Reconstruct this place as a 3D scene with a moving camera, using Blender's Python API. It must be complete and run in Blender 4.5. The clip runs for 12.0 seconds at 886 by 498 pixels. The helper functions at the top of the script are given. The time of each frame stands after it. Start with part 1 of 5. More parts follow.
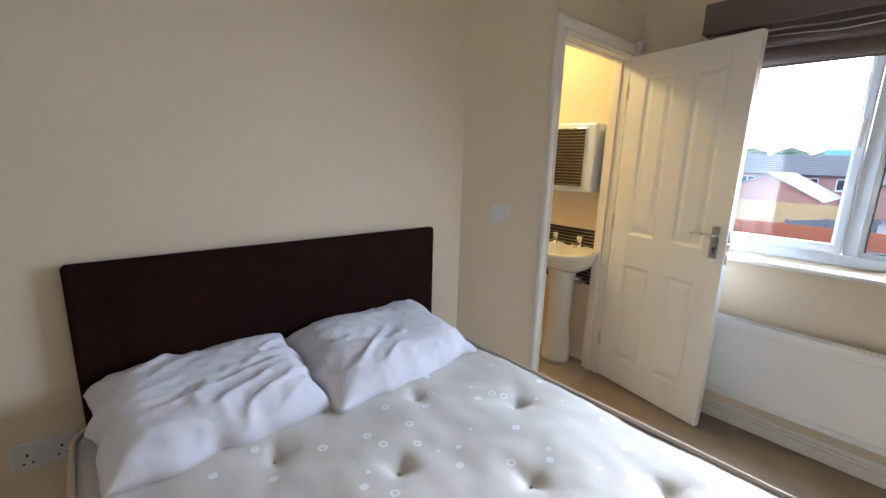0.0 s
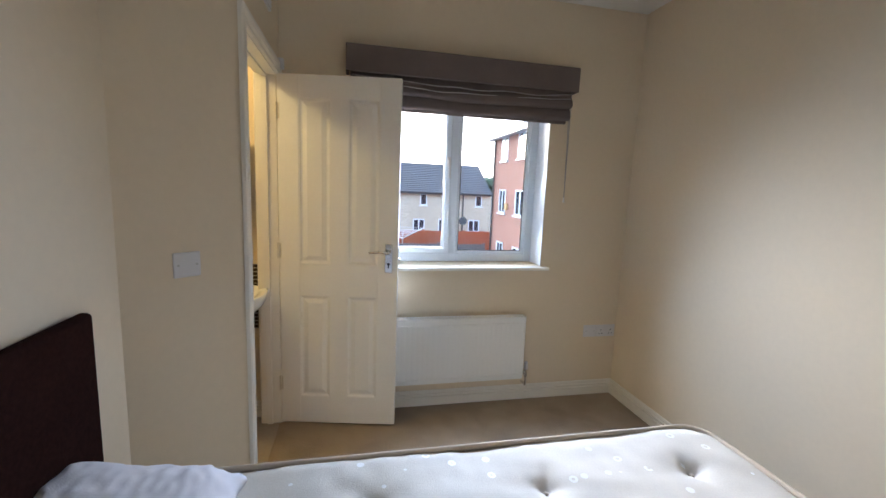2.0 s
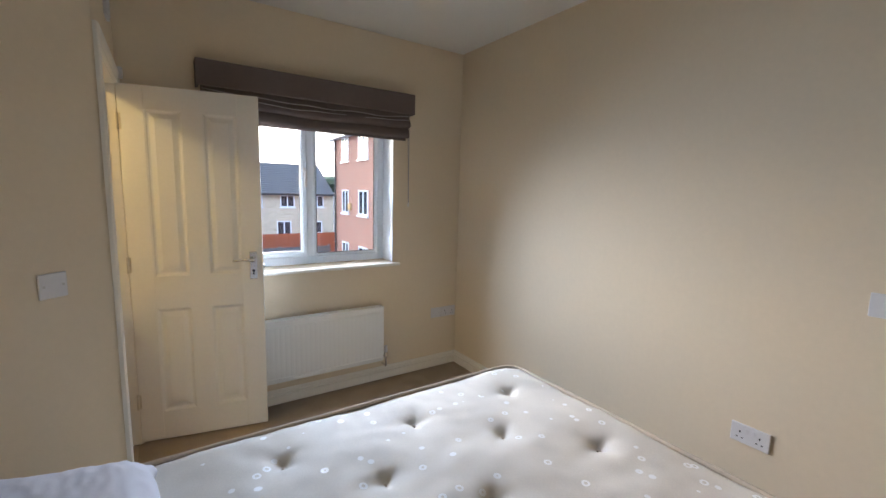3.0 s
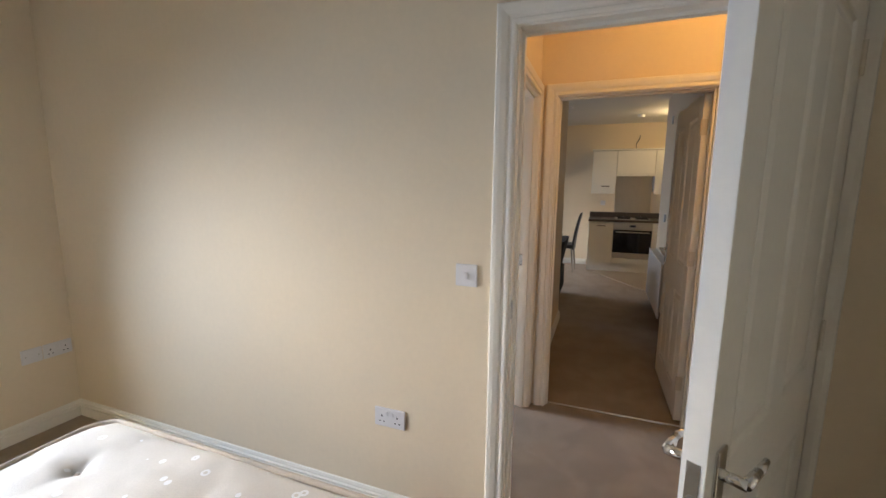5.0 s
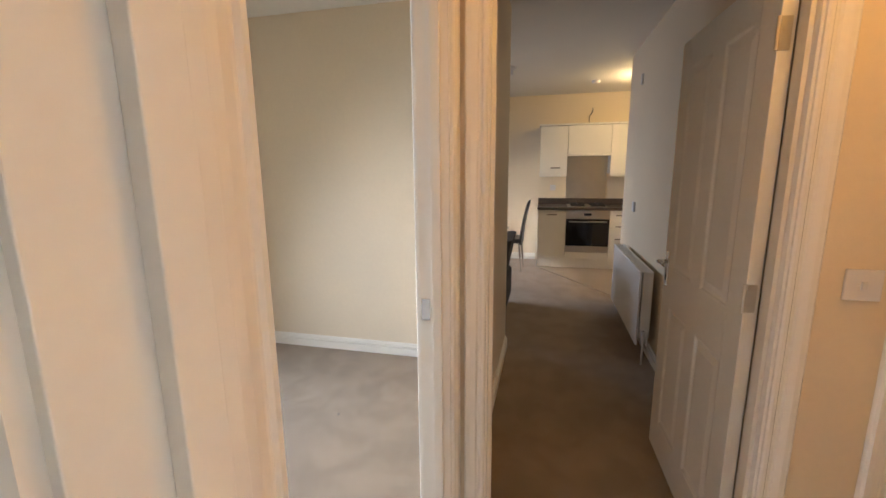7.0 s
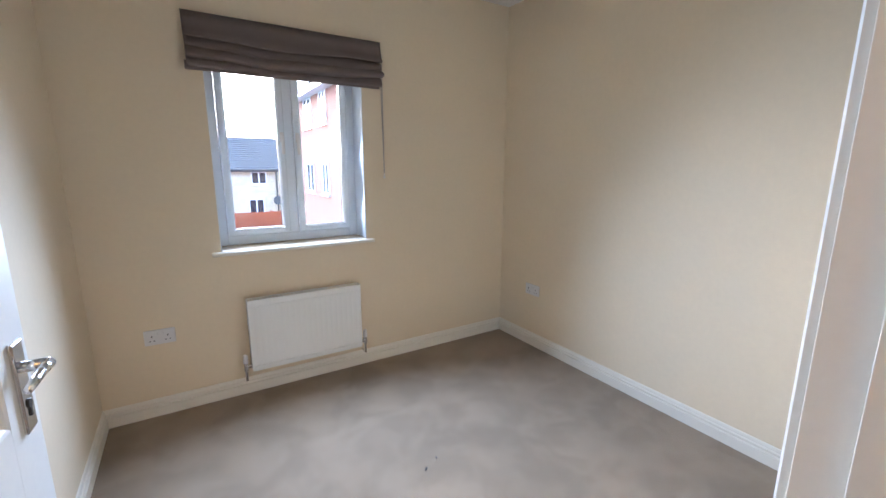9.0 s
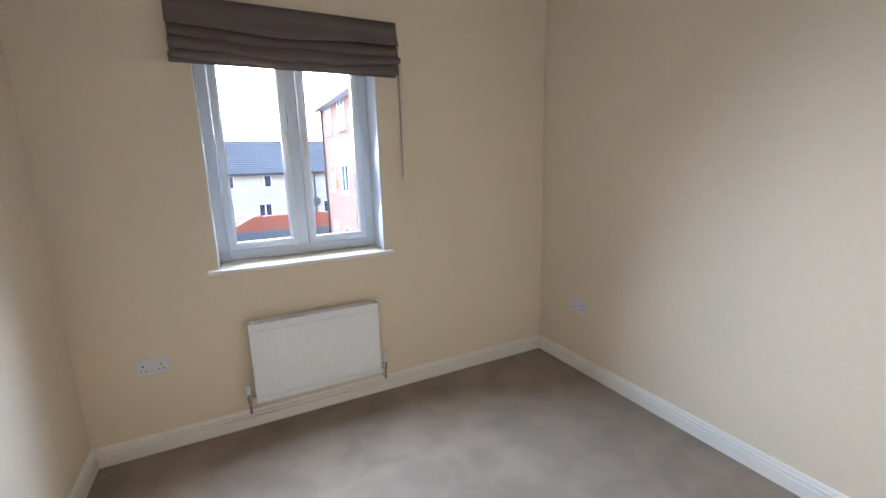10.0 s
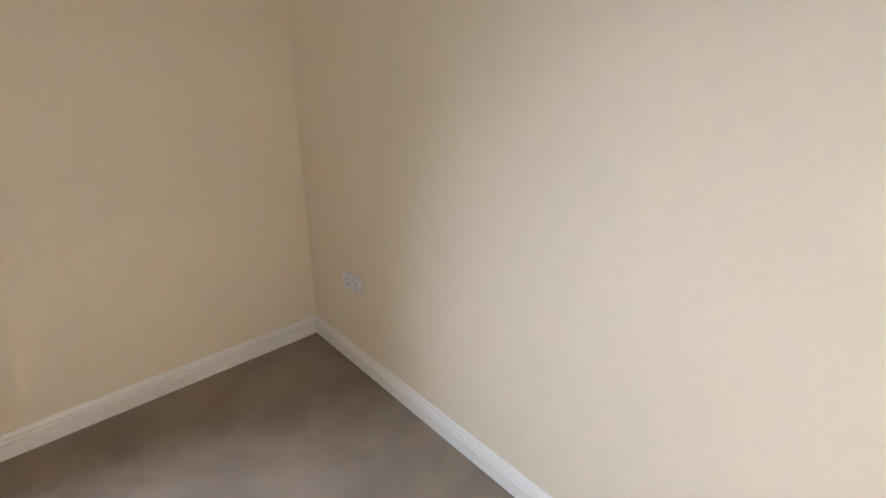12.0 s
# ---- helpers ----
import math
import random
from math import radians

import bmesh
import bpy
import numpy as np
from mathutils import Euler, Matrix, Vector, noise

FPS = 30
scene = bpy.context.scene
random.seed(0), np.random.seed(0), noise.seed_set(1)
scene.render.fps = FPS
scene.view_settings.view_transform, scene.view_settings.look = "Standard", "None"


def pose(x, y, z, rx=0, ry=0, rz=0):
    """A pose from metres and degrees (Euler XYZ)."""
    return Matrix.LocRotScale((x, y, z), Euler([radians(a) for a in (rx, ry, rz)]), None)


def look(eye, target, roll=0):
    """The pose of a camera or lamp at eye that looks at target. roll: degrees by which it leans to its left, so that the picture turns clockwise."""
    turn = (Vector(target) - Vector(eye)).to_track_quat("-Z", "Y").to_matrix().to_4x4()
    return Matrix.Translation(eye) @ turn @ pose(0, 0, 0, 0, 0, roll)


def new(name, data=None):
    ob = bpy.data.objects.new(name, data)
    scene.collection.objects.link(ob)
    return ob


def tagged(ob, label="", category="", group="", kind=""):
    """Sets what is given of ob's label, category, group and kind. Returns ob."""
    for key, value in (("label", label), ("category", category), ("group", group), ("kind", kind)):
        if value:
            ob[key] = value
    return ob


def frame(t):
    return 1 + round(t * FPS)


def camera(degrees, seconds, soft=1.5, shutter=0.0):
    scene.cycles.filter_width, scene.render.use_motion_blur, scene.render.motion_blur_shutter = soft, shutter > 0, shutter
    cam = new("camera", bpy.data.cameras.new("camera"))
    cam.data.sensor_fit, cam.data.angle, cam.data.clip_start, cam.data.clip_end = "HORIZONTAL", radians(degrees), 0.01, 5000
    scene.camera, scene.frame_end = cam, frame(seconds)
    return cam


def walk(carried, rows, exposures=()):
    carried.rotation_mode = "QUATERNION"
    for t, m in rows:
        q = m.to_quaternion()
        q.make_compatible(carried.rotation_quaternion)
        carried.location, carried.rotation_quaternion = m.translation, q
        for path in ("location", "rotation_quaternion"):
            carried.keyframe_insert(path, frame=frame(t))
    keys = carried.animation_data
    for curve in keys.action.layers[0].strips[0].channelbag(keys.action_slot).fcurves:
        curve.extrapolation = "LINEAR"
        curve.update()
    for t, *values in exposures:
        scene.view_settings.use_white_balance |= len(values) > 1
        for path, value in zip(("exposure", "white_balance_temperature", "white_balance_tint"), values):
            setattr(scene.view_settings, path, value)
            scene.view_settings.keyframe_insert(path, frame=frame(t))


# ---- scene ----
cam = camera(93.7, 12.0)
PATH = [
    (0, (-0.989, -2.579, 1.384), (-2.467, -1.301, 0.961), 1.7),
    (0.5, (-1.201, -2.475, 1.408), (-2.293, -0.839, 1.047), 2.6),
    (1, (-1.387, -2.457, 1.385), (-1.955, -0.579, 1.0), 3.0),
    (1.5, (-1.641, -2.533, 1.424), (-1.643, -0.566, 1.059), 3.0),
    (2, (-1.842, -2.536, 1.415), (-1.419, -0.602, 1.13), 2.3),
    (2.5, (-1.934, -2.67, 1.461), (-1.148, -0.85, 1.198), 1.4),
    (3, (-2.061, -2.868, 1.471), (-0.961, -1.219, 1.204), 1.5),
    (3.5, (-2.079, -3.005, 1.479), (-0.706, -1.576, 1.211), 1.5),
    (3.7, (-2.069, -3.044, 1.482), (-0.602, -1.711, 1.213), 1.4),
    (5.3, (-1.305, -3.01, 1.436), (0.577, -2.407, 1.129), 0.3),
    (5.5, (-1.185, -2.988, 1.424), (0.716, -2.447, 1.114), 0.2),
    (6, (-0.776, -2.889, 1.433), (1.171, -2.568, 1.108), -0.4),
    (6.5, (-0.434, -2.869, 1.436), (1.521, -2.611, 1.103), -1.4),
    (7, (-0.108, -2.914, 1.431), (1.801, -2.443, 1.066), -0.5),
    (7.5, (0.149, -2.894, 1.408), (1.934, -2.077, 1.028), 0.9),
    (7.7, (0.248, -2.875, 1.409), (1.951, -1.897, 1.031), 1.4),
    (9.3, (0.66, -2.608, 1.375), (1.603, -0.886, 0.997), -0.7),
    (9.5, (0.723, -2.56, 1.36), (1.632, -0.818, 0.988), -1.2),
    (10, (0.836, -2.352, 1.399), (1.716, -0.601, 1.001), -1.5),
    (10.5, (1.037, -2.191, 1.377), (1.923, -0.445, 0.971), -1.9),
    (11, (1.312, -2.056, 1.382), (2.24, -0.335, 0.961), -1.6),
    (11.5, (1.57, -1.941, 1.368), (2.733, -0.433, 0.756), 1.5),
    (12, (1.893, -1.889, 1.329), (3.214, -0.589, 0.578), 2.1),
]
EXPOSURES = ((0.0, 3.2, 5900, 13), (1.5, 3.0, 5800, 12), (3.0, 2.8, 6050, 13), (5.5, 3.2, 6250, 12), (6.5, 3.45, 6150, 13), (7.0, 3.7, 6350, 14), (7.5, 3.95, 5650, 12), (9.3, 3.65, 5450, 13), (10.5, 3.6, 5550, 13), (11.5, 3.3, 5750, 14), (12.0, 3.85, 5850, 15))
walk(cam, [(t, look(eye, target, roll)) for t, eye, target, roll in PATH], EXPOSURES)

# ---- light ----
world = bpy.data.worlds.new("world")
scene.world = world
world.use_nodes = True
wt = world.node_tree
sky = wt.nodes.new("ShaderNodeTexSky")
sky.sky_type = "NISHITA"
sky.sun_disc = False
sky.sun_elevation, sky.sun_rotation = radians(22), radians(-14)
sky.air_density, sky.dust_density, sky.ozone_density = 0.8, 3.0, 1.0
wt.nodes["Background"].inputs["Strength"].default_value = 0.15
cloud = wt.nodes.new("ShaderNodeMix")  # a bright, even layer of cloud over the sky
cloud.data_type = "RGBA"
cloud.inputs["Factor"].default_value = 0.55
cloud.inputs["B"].default_value = (2.85, 3.34, 4.2, 1)
wt.links.new(sky.outputs[0], cloud.inputs["A"])
wt.links.new(cloud.outputs["Result"], wt.nodes["Background"].inputs["Color"])


def lamp(name, kind, energy, colour, m, size=0.1, size_y=None):
    data = bpy.data.lights.new(name, kind)
    data.energy, data.color = energy, colour
    if kind == "AREA":
        data.size = size
        if size_y:
            data.shape, data.size_y = "RECTANGLE", size_y
    elif kind == "SUN":
        data.angle = size
    else:
        data.shadow_soft_size = size
    ob = new(name, data)
    ob.matrix_world = m
    return ob


lamp("sun", "SUN", 0.5, (1.0, 0.93, 0.82), look((0, 0, 0), (0.224, -0.900, -0.375)), radians(165))
# daylight in the openings of the three windows, falling inwards from the sky
for xc, wide, power in ((-1.209, 1.10, 3.8), (1.180, 0.80, 3.4), (4.95, 1.30, 2.0)):
    for zc in (1.22, 1.60):
        ob = lamp("window_light", "AREA", power / 2, (0.66, 0.80, 1.0), look((xc, 0.050, zc), (xc, 0.050 - 0.914, zc - 0.407)), wide, 0.30)
        ob.data.spread = radians(116)
lamp("hall_lamp", "POINT", 1.15, (1.0, 0.52, 0.13), pose(0.62, -3.56, 2.40), 0.10)
lamp("ensuite_lamp", "POINT", 4.0, (1.0, 0.74, 0.30), pose(-3.05, -0.75, 2.40), 0.10)
lamp("kitchen_lamp", "POINT", 1.6, (1.0, 0.72, 0.35), pose(5.62, -4.05, 2.42), 0.08)

# ---- materials ----


def surface(name, colour, rough=0.6, metal=0.0, vary=0.06, scale=3.0, fine=60.0, bump=0.0, bump_scale=120.0, spec=0.5, sheen=0.0):
    """A principled material whose colour wanders at two scales, with a fine relief."""
    m = bpy.data.materials.new(name)
    m.use_nodes = True
    n, l = m.node_tree.nodes, m.node_tree.links
    p = n["Principled BSDF"]
    p.inputs["Roughness"].default_value = rough
    p.inputs["Metallic"].default_value = metal
    p.inputs["Specular IOR Level"].default_value = spec
    p.inputs["Sheen Weight"].default_value = sheen
    co = n.new("ShaderNodeTexCoord")
    big, small = n.new("ShaderNodeTexNoise"), n.new("ShaderNodeTexNoise")
    big.inputs["Scale"].default_value, small.inputs["Scale"].default_value = scale, fine
    big.inputs["Detail"].default_value, small.inputs["Detail"].default_value = 4, 3
    add = n.new("ShaderNodeMath")
    add.operation = "ADD"
    ramp = n.new("ShaderNodeMapRange")
    ramp.inputs["From Min"].default_value, ramp.inputs["From Max"].default_value = 0.6, 1.4
    ramp.inputs["To Min"].default_value, ramp.inputs["To Max"].default_value = 1 - vary, 1 + vary
    mul = n.new("ShaderNodeVectorMath")
    mul.operation = "SCALE"
    mul.inputs[0].default_value = colour[:3]
    for tex in (big, small):
        l.new(co.outputs["Object"], tex.inputs["Vector"])
    l.new(big.outputs["Fac"], add.inputs[0])
    l.new(small.outputs["Fac"], add.inputs[1])
    l.new(add.outputs[0], ramp.inputs["Value"])
    l.new(ramp.outputs[0], mul.inputs["Scale"])
    l.new(mul.outputs[0], p.inputs["Base Color"])
    if bump:
        b, t = n.new("ShaderNodeBump"), n.new("ShaderNodeTexNoise")
        t.inputs["Scale"].default_value, t.inputs["Detail"].default_value = bump_scale, 4
        b.inputs["Strength"].default_value, b.inputs["Distance"].default_value = bump, 0.004
        l.new(co.outputs["Object"], t.inputs["Vector"])
        l.new(t.outputs["Fac"], b.inputs["Height"])
        l.new(b.outputs[0], p.inputs["Normal"])
    return m


WALL = surface("magnolia_emulsion", (0.765, 0.648, 0.480), 0.75, vary=0.025, scale=1.2, fine=40, bump=0.12, bump_scale=160, spec=0.3)
CEIL = surface("ceiling_emulsion", (0.78, 0.76, 0.71), 0.8, vary=0.02, bump=0.1, spec=0.25)
GLOSS = surface("white_gloss_paint", (0.82, 0.775, 0.69), 0.28, vary=0.02, scale=5, bump=0.04, bump_scale=60)
DOOR = surface("white_door_paint", (0.83, 0.81, 0.76), 0.42, vary=0.025, scale=4, bump=0.10, bump_scale=90)
# White plastic; the blue of skylight and glare is put into its base colour.
SKYTINT_UPVC = surface("white_upvc_sky_tint", (0.77, 0.83, 0.90), 0.25, vary=0.01)
RADIATOR = surface("radiator_enamel", (0.82, 0.82, 0.80), 0.3, vary=0.015)
CARPET = surface("beige_carpet", (0.305, 0.232, 0.162), 0.95, vary=0.16, scale=2.6, fine=220, bump=0.9, bump_scale=420, spec=0.1, sheen=0.25)
CHROME = surface("chrome", (0.72, 0.72, 0.72), 0.16, 1.0, vary=0.03)
STEEL = surface("brushed_steel", (0.55, 0.53, 0.50), 0.34, 1.0, vary=0.05, scale=8)
PEWTER = surface("dark_pewter", (0.16, 0.14, 0.12), 0.4, 0.6, vary=0.08, scale=10)
BRASS = surface("hinge_steel", (0.70, 0.66, 0.58), 0.35, 1.0, vary=0.05)
PLASTIC = surface("white_plastic", (0.72, 0.70, 0.70), 0.35, vary=0.02)
DARK = surface("dark_plastic", (0.03, 0.03, 0.032), 0.4, vary=0.05)
BLIND = surface("grey_brown_blind_cloth", (0.175, 0.138, 0.125), 0.95, vary=0.12, scale=6, fine=300, bump=0.35, bump_scale=500, spec=0.1, sheen=0.05)
LINING = surface("blind_lining", (0.42, 0.38, 0.36), 0.9, vary=0.06, bump=0.3, bump_scale=400)
SUEDE = surface("dark_brown_suede", (0.024, 0.010, 0.008), 1.0, vary=0.28, scale=5, fine=90, bump=0.25, bump_scale=300, spec=0.03, sheen=0.0)
PILLOW = surface("white_cotton", (0.80, 0.79, 0.84), 0.85, vary=0.03, scale=8, fine=200, bump=0.2, bump_scale=300, spec=0.2)
DIVAN = surface("cream_divan_cloth", (0.60, 0.54, 0.45), 0.9, vary=0.06, bump=0.3)
PIPING = surface("tan_piping", (0.56, 0.47, 0.37), 0.8, vary=0.08)
CERAMIC = surface("white_ceramic", (0.84, 0.83, 0.80), 0.1, vary=0.01)
TILE = surface("dark_mosaic_tile", (0.045, 0.032, 0.024), 0.2, vary=0.35, scale=20)
GROUT = surface("pale_grout", (0.42, 0.38, 0.32), 0.8, vary=0.08)
VINYL = surface("beige_vinyl_floor", (0.34, 0.28, 0.22), 0.45, vary=0.08, scale=5)
UNIT = surface("white_kitchen_door", (0.80, 0.77, 0.70), 0.25, vary=0.015)
WORKTOP = surface("dark_laminate_worktop", (0.06, 0.045, 0.035), 0.35, vary=0.3, scale=30)
BLACKGLASS = surface("black_oven_glass", (0.01, 0.01, 0.012), 0.06, vary=0.05)
LEATHER = surface("black_leather", (0.015, 0.013, 0.013), 0.4, vary=0.2, scale=10, bump=0.25, bump_scale=200)
IRON = surface("cast_iron", (0.02, 0.02, 0.02), 0.55, vary=0.1)
SOFA = surface("charcoal_sofa_cloth", (0.03, 0.028, 0.03), 0.9, vary=0.2, bump=0.4)


def brickwork(name, brick, mortar, tall=0.075):
    """Courses of brick with pale joints, in the plane of whatever wall carries them."""
    m = surface(name, brick, 0.9, vary=0.16, scale=0.5, fine=9, bump=0.3, bump_scale=10)
    n, l = m.node_tree.nodes, m.node_tree.links
    p = n["Principled BSDF"]
    base = p.inputs["Base Color"].links[0].from_socket
    co, sep, add, com, tex = n.new("ShaderNodeTexCoord"), n.new("ShaderNodeSeparateXYZ"), n.new("ShaderNodeMath"), n.new("ShaderNodeCombineXYZ"), n.new("ShaderNodeTexBrick")
    add.operation = "ADD"
    l.new(co.outputs["Object"], sep.inputs[0])
    l.new(sep.outputs["X"], add.inputs[0])
    l.new(sep.outputs["Y"], add.inputs[1])
    l.new(add.outputs[0], com.inputs["X"])
    l.new(sep.outputs["Z"], com.inputs["Y"])
    l.new(com.outputs[0], tex.inputs["Vector"])
    tex.inputs["Scale"].default_value, tex.inputs["Brick Width"].default_value, tex.inputs["Row Height"].default_value = 1.0, 0.225, tall
    tex.inputs["Mortar Size"].default_value = 0.009
    tex.inputs["Color1"].default_value, tex.inputs["Color2"].default_value = (1, 1, 1, 1), (0.72, 0.72, 0.72, 1)
    tex.inputs["Mortar"].default_value = tuple(mortar[i] / brick[i] for i in range(3)) + (1,)
    mul = n.new("ShaderNodeVectorMath")
    mul.operation = "MULTIPLY"
    l.new(base, mul.inputs[0])
    l.new(tex.outputs["Color"], mul.inputs[1])
    l.new(mul.outputs[0], p.inputs["Base Color"])
    return m


BUFF = brickwork("buff_brick", (0.62, 0.53, 0.38), (0.56, 0.50, 0.42))
RED = brickwork("red_brick", (0.36, 0.15, 0.105), (0.34, 0.26, 0.21))
PINK = brickwork("pale_red_brick", (0.42, 0.18, 0.13), (0.38, 0.28, 0.23))
SLATE = surface("dark_roof_tile", (0.055, 0.058, 0.068), 0.75, vary=0.25, scale=0.8, fine=5, bump=0.5, bump_scale=6)
PALEROOF = surface("grey_roof_tile", (0.20, 0.19, 0.19), 0.8, vary=0.2, scale=0.8, fine=5, bump=0.5, bump_scale=6)
REDWOOD = surface("red_stained_fence", (0.36, 0.10, 0.045), 0.85, vary=0.18, scale=1.2, fine=14)
YELLOWWOOD = surface("new_timber_fence", (0.50, 0.33, 0.15), 0.85, vary=0.15, scale=1.2, fine=14)
GREYWOOD = surface("grey_fence", (0.13, 0.14, 0.15), 0.85, vary=0.15, scale=1.2, fine=14)
ASPHALT = surface("asphalt", (0.055, 0.055, 0.06), 0.9, vary=0.2, scale=0.3, fine=20, bump=0.4, bump_scale=60)
NAVY = surface("navy_car_paint", (0.015, 0.025, 0.08), 0.2, vary=0.05)
TYRE = surface("tyre_rubber", (0.02, 0.02, 0.02), 0.8)
LEAF = surface("far_foliage", (0.05, 0.08, 0.045), 0.9, vary=0.4, scale=0.3, fine=3)


def trodden(m, scale=6.5, amount=0.11):
    """Adds brushed patches, as feet leave them in a pile, to a material's colour."""
    n, l = m.node_tree.nodes, m.node_tree.links
    p = n["Principled BSDF"]
    base = p.inputs["Base Color"].links[0].from_socket
    co, t, r, v = n.new("ShaderNodeTexCoord"), n.new("ShaderNodeTexNoise"), n.new("ShaderNodeMapRange"), n.new("ShaderNodeVectorMath")
    t.inputs["Scale"].default_value, t.inputs["Detail"].default_value, t.inputs["Distortion"].default_value = scale, 4, 0.5
    r.inputs["From Min"].default_value, r.inputs["From Max"].default_value = 0.40, 0.58
    r.inputs["To Min"].default_value, r.inputs["To Max"].default_value = 1 - amount, 1 + amount * 0.5
    v.operation = "SCALE"
    l.new(co.outputs["Object"], t.inputs["Vector"])
    l.new(t.outputs["Fac"], r.inputs["Value"])
    l.new(base, v.inputs[0])
    l.new(r.outputs[0], v.inputs["Scale"])
    l.new(v.outputs[0], p.inputs["Base Color"])


trodden(CARPET, 5.0, 0.11)


def glass_material(name, tint=(1, 1, 1), rough=0.0):
    m = bpy.data.materials.new(name)
    m.use_nodes = True
    n, l = m.node_tree.nodes, m.node_tree.links
    n.remove(n["Principled BSDF"])
    clear, shine, mix, fres = (n.new("ShaderNodeBsdf" + k) for k in ("Transparent", "Glossy")), None, n.new("ShaderNodeMixShader"), n.new("ShaderNodeFresnel")
    clear, shine = clear
    clear.inputs["Color"].default_value = (*tint, 1)
    shine.inputs["Roughness"].default_value = 0.02
    fres.inputs["IOR"].default_value = 1.45
    l.new(fres.outputs[0], mix.inputs[0])
    l.new(clear.outputs[0], mix.inputs[1])
    l.new(shine.outputs[0], mix.inputs[2])
    l.new(mix.outputs[0], n["Material Output"].inputs["Surface"])
    return m


GLASS = glass_material("window_glass", (0.96, 0.98, 0.98))
MIRROR = surface("mirror", (0.85, 0.85, 0.85), 0.02, 1.0, vary=0.0)
FARGLASS = surface("far_window_glass", (0.03, 0.035, 0.045), 0.08, vary=0.2, scale=0.7)

# ---- mesh helpers ----


def bx(bm, a, b, bevel=0.0, seg=2, m=None):
    """A box between two corners, with its edges rounded, moved by m."""
    a, b = Vector(a), Vector(b)
    mat4 = Matrix.Translation((a + b) / 2) @ Matrix.Diagonal((*[abs(v) for v in (b - a)], 1))
    vs = bmesh.ops.create_cube(bm, size=1, matrix=mat4)["verts"]
    if bevel:
        es = list({e for v in vs for e in v.link_edges})
        made = bmesh.ops.bevel(bm, geom=es, offset=bevel, segments=seg, affect="EDGES", profile=0.5, clamp_overlap=True)
        vs = list({v for f in made["faces"] for v in f.verts} | {v for v in vs if v.is_valid})
    if m is not None:
        bmesh.ops.transform(bm, matrix=m, verts=vs)
    return vs


def rod(bm, p, q, r, r2=None, seg=14, caps=True):
    p, q = Vector(p), Vector(q)
    d = q - p
    m = Matrix.Translation((p + q) / 2) @ d.to_track_quat("Z", "Y").to_matrix().to_4x4()
    return bmesh.ops.create_cone(bm, cap_ends=caps, segments=seg, radius1=r, radius2=r if r2 is None else r2, depth=d.length, matrix=m)["verts"]


def sweep(bm, pts, prof, normal, closed=False):
    """Draws a profile (across, along the normal) along a path in one plane, mitred at its corners."""
    normal = Vector(normal).normalized()
    pts = [Vector(p) for p in pts]
    rings = []
    for i, p in enumerate(pts):
        ins = (p - pts[i - 1]).normalized() if i or closed else None
        outs = (pts[(i + 1) % len(pts)] - p).normalized() if i < len(pts) - 1 or closed else None
        ins, outs = ins or outs, outs or ins
        a, b = normal.cross(ins), normal.cross(outs)
        mid = (a + b).normalized()
        mid = mid / max(0.2, mid.dot(a))
        rings.append([bm.verts.new(p + mid * u + normal * v) for u, v in prof])
    k = len(prof)
    pairs = list(zip(rings, rings[1:] + rings[:1])) if closed else list(zip(rings, rings[1:]))
    for r, s in pairs:
        for j in range(k):
            bm.faces.new((r[j], r[(j + 1) % k], s[(j + 1) % k], s[j]))
    if not closed:
        bm.faces.new(rings[0][::-1])
        bm.faces.new(rings[-1])


def loft(bm, rings, cap_start=True, cap_end=True):
    vs = [[bm.verts.new(p) for p in r] for r in rings]
    k = len(vs[0])
    for r, s in zip(vs, vs[1:]):
        for j in range(k):
            bm.faces.new((r[j], r[(j + 1) % k], s[(j + 1) % k], s[j]))
    if cap_start:
        bm.faces.new(vs[0][::-1])
    if cap_end:
        bm.faces.new(vs[-1])
    return vs


def mesh_of(name, bm, material, smooth=False):
    bmesh.ops.recalc_face_normals(bm, faces=bm.faces)
    me = bpy.data.meshes.new(name)
    if smooth:
        for f in bm.faces:
            f.smooth = True
    bm.to_mesh(me)
    bm.free()
    for one in material if isinstance(material, (list, tuple)) else [material]:
        me.materials.append(one)
    return me


def part(name, bm, material, parent=None, label="", smooth=False):
    ob = new(name, mesh_of(name, bm, material, smooth))
    ob.parent = parent
    if label:
        tagged(ob, label)
    return ob


def thing(name, label, category, m=None, group="", kind=""):
    ob = tagged(new(name), label, category, group, kind)
    if m is not None:
        ob.matrix_world = m
    return ob


def solid(name, material, label, category, boxes, bevel=0.0, kind="structure", group=""):
    bm = bmesh.new()
    for a, b in boxes:
        bx(bm, a, b, bevel)
    ob = part(name, bm, material)
    return tagged(ob, label, category, group, kind)


def wall_boxes(axis, at0, at1, s0, s1, z0, z1, holes=()):
    """Boxes of a wall between at0 and at1 across axis, from s0 to s1 along it, round the holes (s0, s1, z0, z1)."""
    cuts = sorted({s0, s1, *[h[0] for h in holes], *[h[1] for h in holes]})
    out = []
    for a, b in zip(cuts, cuts[1:]):
        here = sorted([h for h in holes if h[0] <= a + 1e-6 and h[1] >= b - 1e-6], key=lambda h: h[2])
        z = z0
        for h in here:
            if h[2] > max(z, 0.001):
                out.append((a, b, z, h[2]))
            z = h[3]
        if z1 > z:
            out.append((a, b, z, z1))
    if axis == "x":
        return [((at0, a, lo), (at1, b, hi)) for a, b, lo, hi in out]
    return [((a, at0, lo), (b, at1, hi)) for a, b, lo, hi in out]

